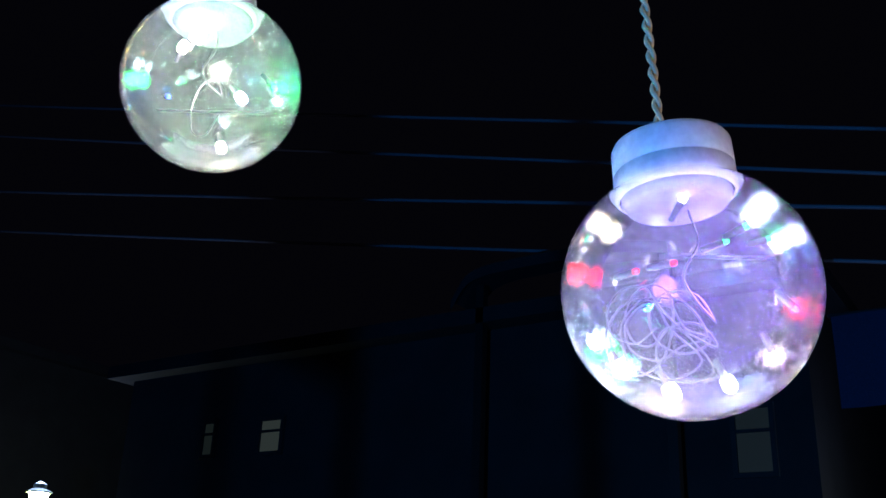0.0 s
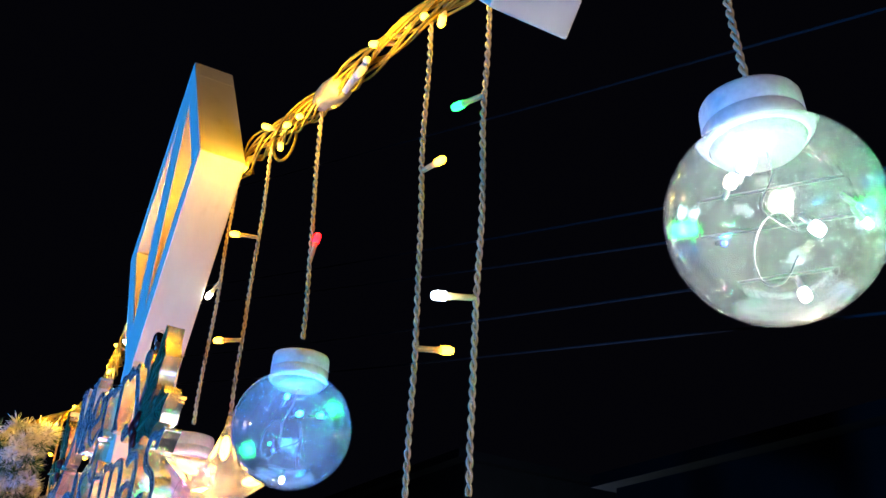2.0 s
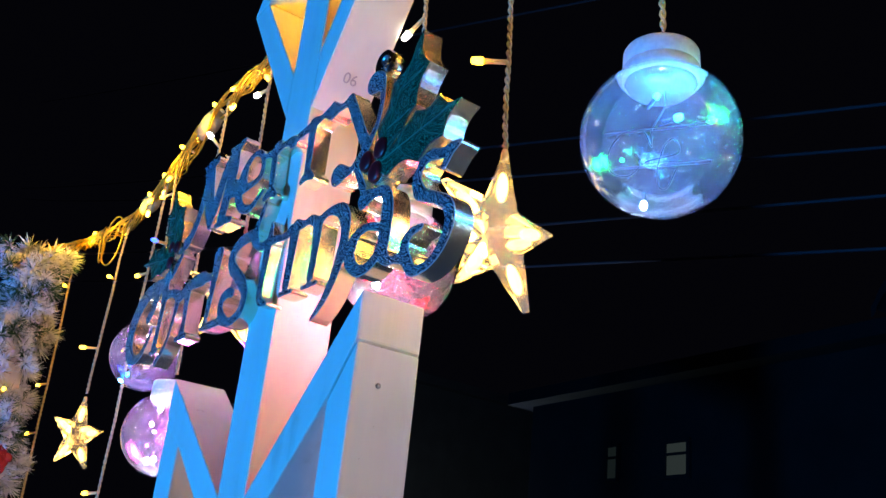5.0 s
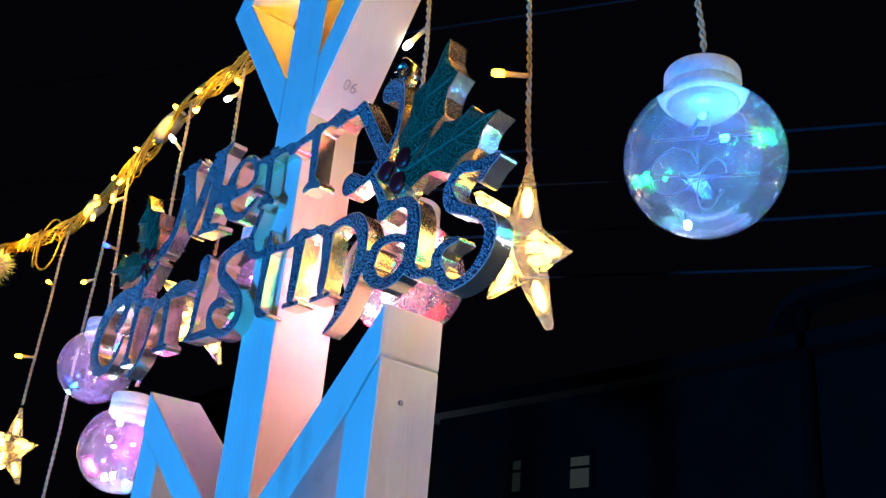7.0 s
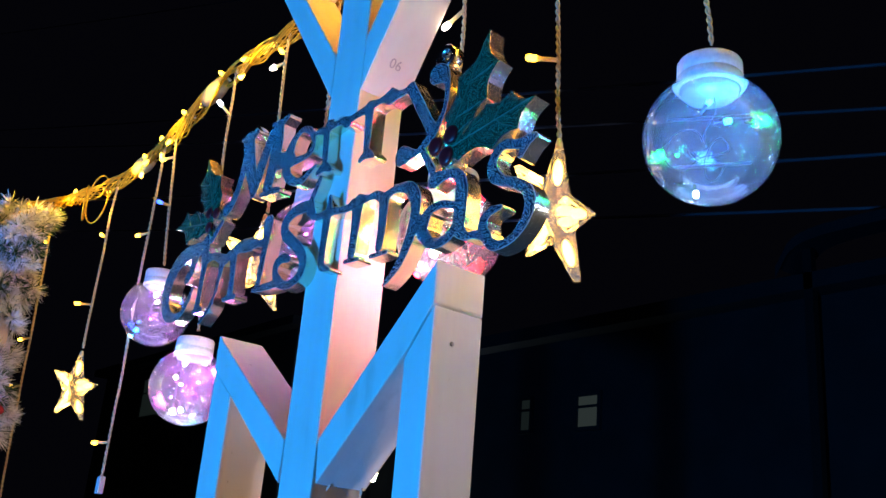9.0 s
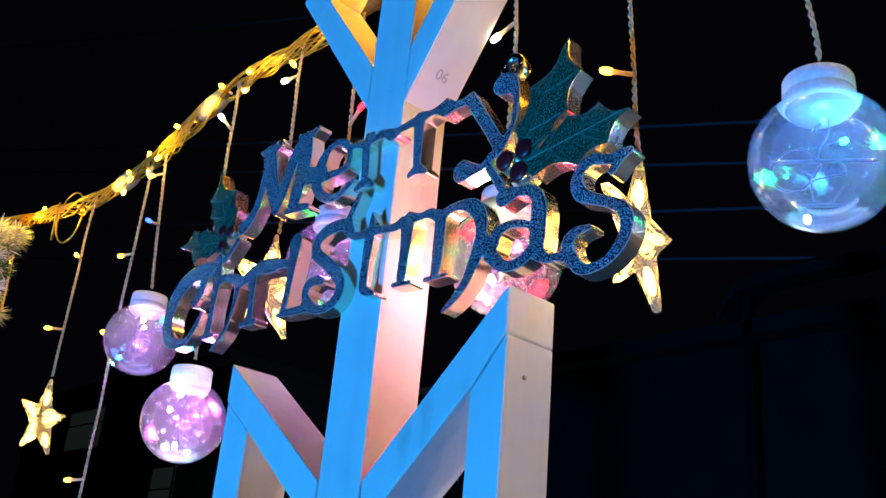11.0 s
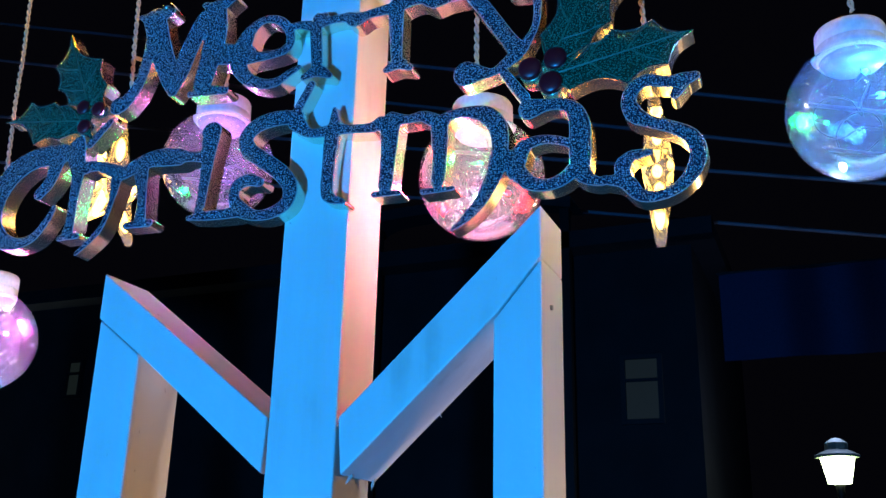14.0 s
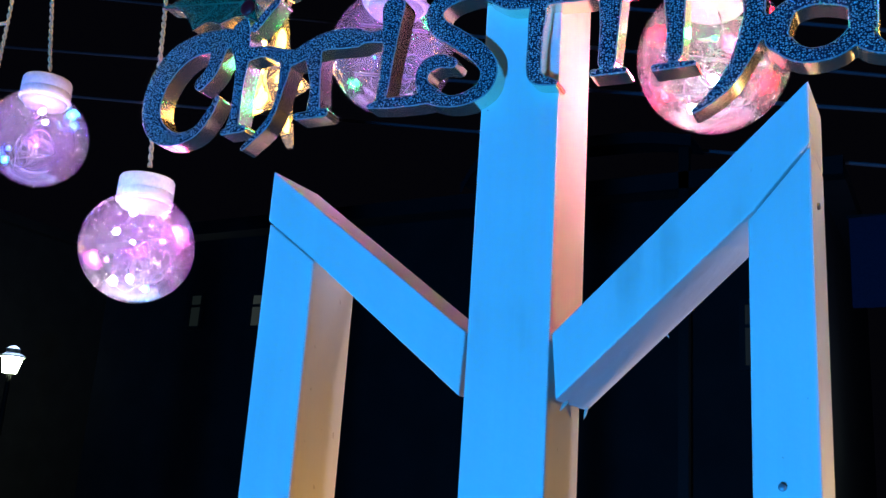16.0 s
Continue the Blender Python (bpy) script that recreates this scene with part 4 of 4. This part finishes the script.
for i in range(12):
    a, z = rng.uniform(-2.6, 0.2), 1.42 + i * 0.042
    add_led(garland, (-0.88 + 0.045 * math.cos(a), -0.012 + 0.045 * math.sin(a), z), (math.cos(a), math.sin(a), 0.2), YELLOW if i % 6 else GREEN)

# ---- white framed panel past the corner ----
panel = thing("framed_panel", pose(-1.42, -0.318, 0, 0, 0, 78), "white framed blue panel standing past the garland", "panel")
BLUEPANEL = plain("blue_panel", (0.02, 0.06, 0.16), 0.5)
b = bmesh.new()
box(b, (-0.50, 0.012, 1.0), (-0.03, 0.022, 1.92))
part("panel", b, BLUEPANEL, panel, "blue panel")
for lo, hi in (((-0.034, 0, 0), (0.0, 0.03, 1.955)), ((-0.534, 0, 0), (-0.50, 0.03, 1.955)), ((-0.50, 0, 1.92), (-0.034, 0.03, 1.955))):
    b = bmesh.new()
    box(b, lo, hi, 0.001)
    part("frame_beam", b, PAINT, panel)


# ---- the far side of the street ----
def house(name, lo, hi, windows, label):
    ob = thing(name, ((lo[0] + hi[0]) / 2, (lo[1] + hi[1]) / 2, 0), label, "house")
    c = ob.matrix_world.translation
    b = bmesh.new()
    box(b, Vector(lo) - c, Vector(hi) - c)
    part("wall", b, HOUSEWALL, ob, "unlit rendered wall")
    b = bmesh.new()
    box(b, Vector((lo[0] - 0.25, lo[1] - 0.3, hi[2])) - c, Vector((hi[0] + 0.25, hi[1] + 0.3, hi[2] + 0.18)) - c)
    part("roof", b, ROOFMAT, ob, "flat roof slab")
    for x, z, w, h, mat in windows:
        y = lo[1]
        b = bmesh.new()
        for a in ((-w / 2 - 0.05, -h / 2 - 0.05, -w / 2, h / 2 + 0.05), (w / 2, -h / 2 - 0.05, w / 2 + 0.05, h / 2 + 0.05), (-w / 2, h / 2, w / 2, h / 2 + 0.05), (-w / 2, -h / 2 - 0.05, w / 2, -h / 2), (-w / 2, h * 0.12, w / 2, h * 0.12 + 0.03)):
            box(b, Vector((x + a[0], y - 0.05, z + a[1])) - c, Vector((x + a[2], y - 0.003, z + a[3])) - c)
        win = part("window", b, ROOFMAT, ob, "small dim window")
        b = bmesh.new()
        box(b, Vector((x - w / 2, y - 0.02, z - h / 2)) - c, Vector((x + w / 2, y - 0.012, z + h / 2)) - c)
        part("pane", b, mat, win, "dimly lit glass")
    return ob


house("house", (-10.5, 9.0, 0), (-0.9, 14, 4.75), [(-8.75, 3.77, 0.18, 0.42, GREENPANE), (-7.62, 3.74, 0.34, 0.40, DIMPANE), (-1.46, 3.28, 0.32, 0.60, GREENPANE)], "dark unlit house across the street with small windows")
house("house", (-26, 9.5, 0), (-16, 16, 6.2), [(-22.3, 5.35, 1.9, 0.95, GREENPANE), (-18.0, 3.6, 0.9, 1.2, GREENPANE)], "dark house further down the street with a wide window")


LAMPROOF = plain("pale_green_lantern_roof", (0.36, 0.40, 0.32), 0.6)


def street_lamp(x, y, z, strength, label):
    ob = thing("street_lamp", (x, y, 0), label, "street lamp", "lamps along the street")
    b = bmesh.new()
    lathe(b, [(0.09, 0), (0.09, 0.1), (0.05, 0.2), (0.035, z - 0.12), (0.05, z - 0.1), (0, z - 0.09)], 12)
    part("pole", b, DARKMETAL, ob, "dark metal pole", True)
    b = bmesh.new()
    lathe(b, [(0, z - 0.1), (0.10, z - 0.09), (0.15, z + 0.14), (0, z + 0.15)], 8)
    part("lantern", b, glow("lantern_glass", (0.85, 1.0, 0.62), strength), ob, "glowing greenish-white lantern")
    b = bmesh.new()
    lathe(b, [(0.19, z + 0.14), (0.20, z + 0.16), (0.10, z + 0.21), (0.10, z + 0.27), (0.04, z + 0.31), (0, z + 0.32)], 8)
    part("lantern_roof", b, LAMPROOF, ob, "pale lantern roof")


street_lamp(0.27, 9.0, 2.43, 6, "lantern street lamp glowing greenish white")
street_lamp(-12.3, 9.0, 3.05, 60, "small bright street lamp far down the street")
# added blue lamps above the two lanterns, to light the overhead cables
lamp("cable_fill", "POINT", Matrix.Translation((0.27, 9.0, 2.95)), 8, (0.42, 0.55, 1.0), 0.1)
lamp("cable_fill", "POINT", Matrix.Translation((-12.3, 9.0, 3.55)), 36, (0.40, 0.52, 1.0), 0.1)

SAIL = plain("dark_blue_awning", (0.04, 0.055, 0.14), 0.8)
banner = thing("banner", (0.12, 8.9, 0), "dark blue cloth banner hung from a street pole", "banner")
b = bmesh.new()
lathe(b, [(0.05, 0), (0.04, 4.7), (0, 4.72)], 10)
part("pole", b, DARKMETAL, banner, "dark metal pole", True).location = (0.84, 0, 0)
b = bmesh.new()
bmesh.ops.create_grid(b, x_segments=12, y_segments=20, size=0.5)
for v in b.verts:
    v.co = Vector((v.co.x * 1.52, 0.03 * math.sin(v.co.x * 9 + v.co.y * 2), 3.93 + v.co.y * 0.86))
part("cloth", b, SAIL, banner, "dark blue cloth", True)
b = bmesh.new()
box(b, (-0.78, -0.012, 4.36), (0.84, 0.012, 4.385))
part("arm", b, DARKMETAL, banner)

awning = thing("awning", (-3.2, 8.4, 0), "dark pale-edged awning on the house front", "awning")
b = bmesh.new()
line = smooth_line([(-1.35, 0, 4.95), (-1.1, 0, 5.25), (-0.5, 0, 5.32), (0.6, 0, 5.30), (1.2, 0, 5.2)], 6)
for i in range(len(line) - 1):
    p, q = line[i], line[i + 1]
    b.faces.new([b.verts.new(v) for v in (p, q, q + Vector((0, 0.6, 0)), p + Vector((0, 0.6, 0)))])
    b.faces.new([b.verts.new(v) for v in (p - Vector((0, 0, 0.12)), q - Vector((0, 0, 0.12)), q, p)])
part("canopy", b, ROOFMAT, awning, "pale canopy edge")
b = bmesh.new()
box(b, (-1.2, 0.3, 0), (-1.1, 0.4, 5.2))
box(b, (1.0, 0.3, 0), (1.1, 0.4, 5.2))
part("support", b, DARKMETAL, awning)


def cable(a, c, sag):
    b = bmesh.new()
    a, c = Vector(a), Vector(c)
    a += (a - c) * 1.2
    tube(b, [a.lerp(c, t) - Vector((0, 0, sag * 4 * t * (1 - t))) for t in np.linspace(0, 1, 60)], 0.022, 6)
    ob = part("overhead_cable", b, BLACKPLASTIC, None, "", True)
    tagged(ob, "dark overhead cable strung across the street", "cable", "cables over the street")


for x, h in ((3.5, 7.2),):
    pole = thing("utility_pole", (x, 9.1, 0), "tall dark utility pole carrying overhead cables", "utility pole", "poles of the street")
    b = bmesh.new()
    lathe(b, [(0.17, 0), (0.11, h), (0, h + 0.02)], 12)
    part("pole", b, DARKMETAL, pole, "", True)
    for k in (0.25, 1.6, 2.9):
        b = bmesh.new()
        box(b, (-0.06, -0.7, h - k - 0.05), (0.06, 0.7, h - k + 0.05))
        part("crossarm", b, DARKMETAL, pole)
for a, c, sag in (((-30, 9, 15.6), (3.5, 9, 5.2), 0.3), ((-30, 9.3, 15.1), (3.5, 9.3, 4.9), 0.5), ((-30, 9.0, 13.0), (3.5, 9.0, 4.6), 0.5), ((-30, 9.6, 12.0), (3.5, 9.6, 4.3), 0.4), ((-30, 8.7, 19.6), (3.5, 8.7, 6.6), 0.2)):
    cable(a, c, sag)
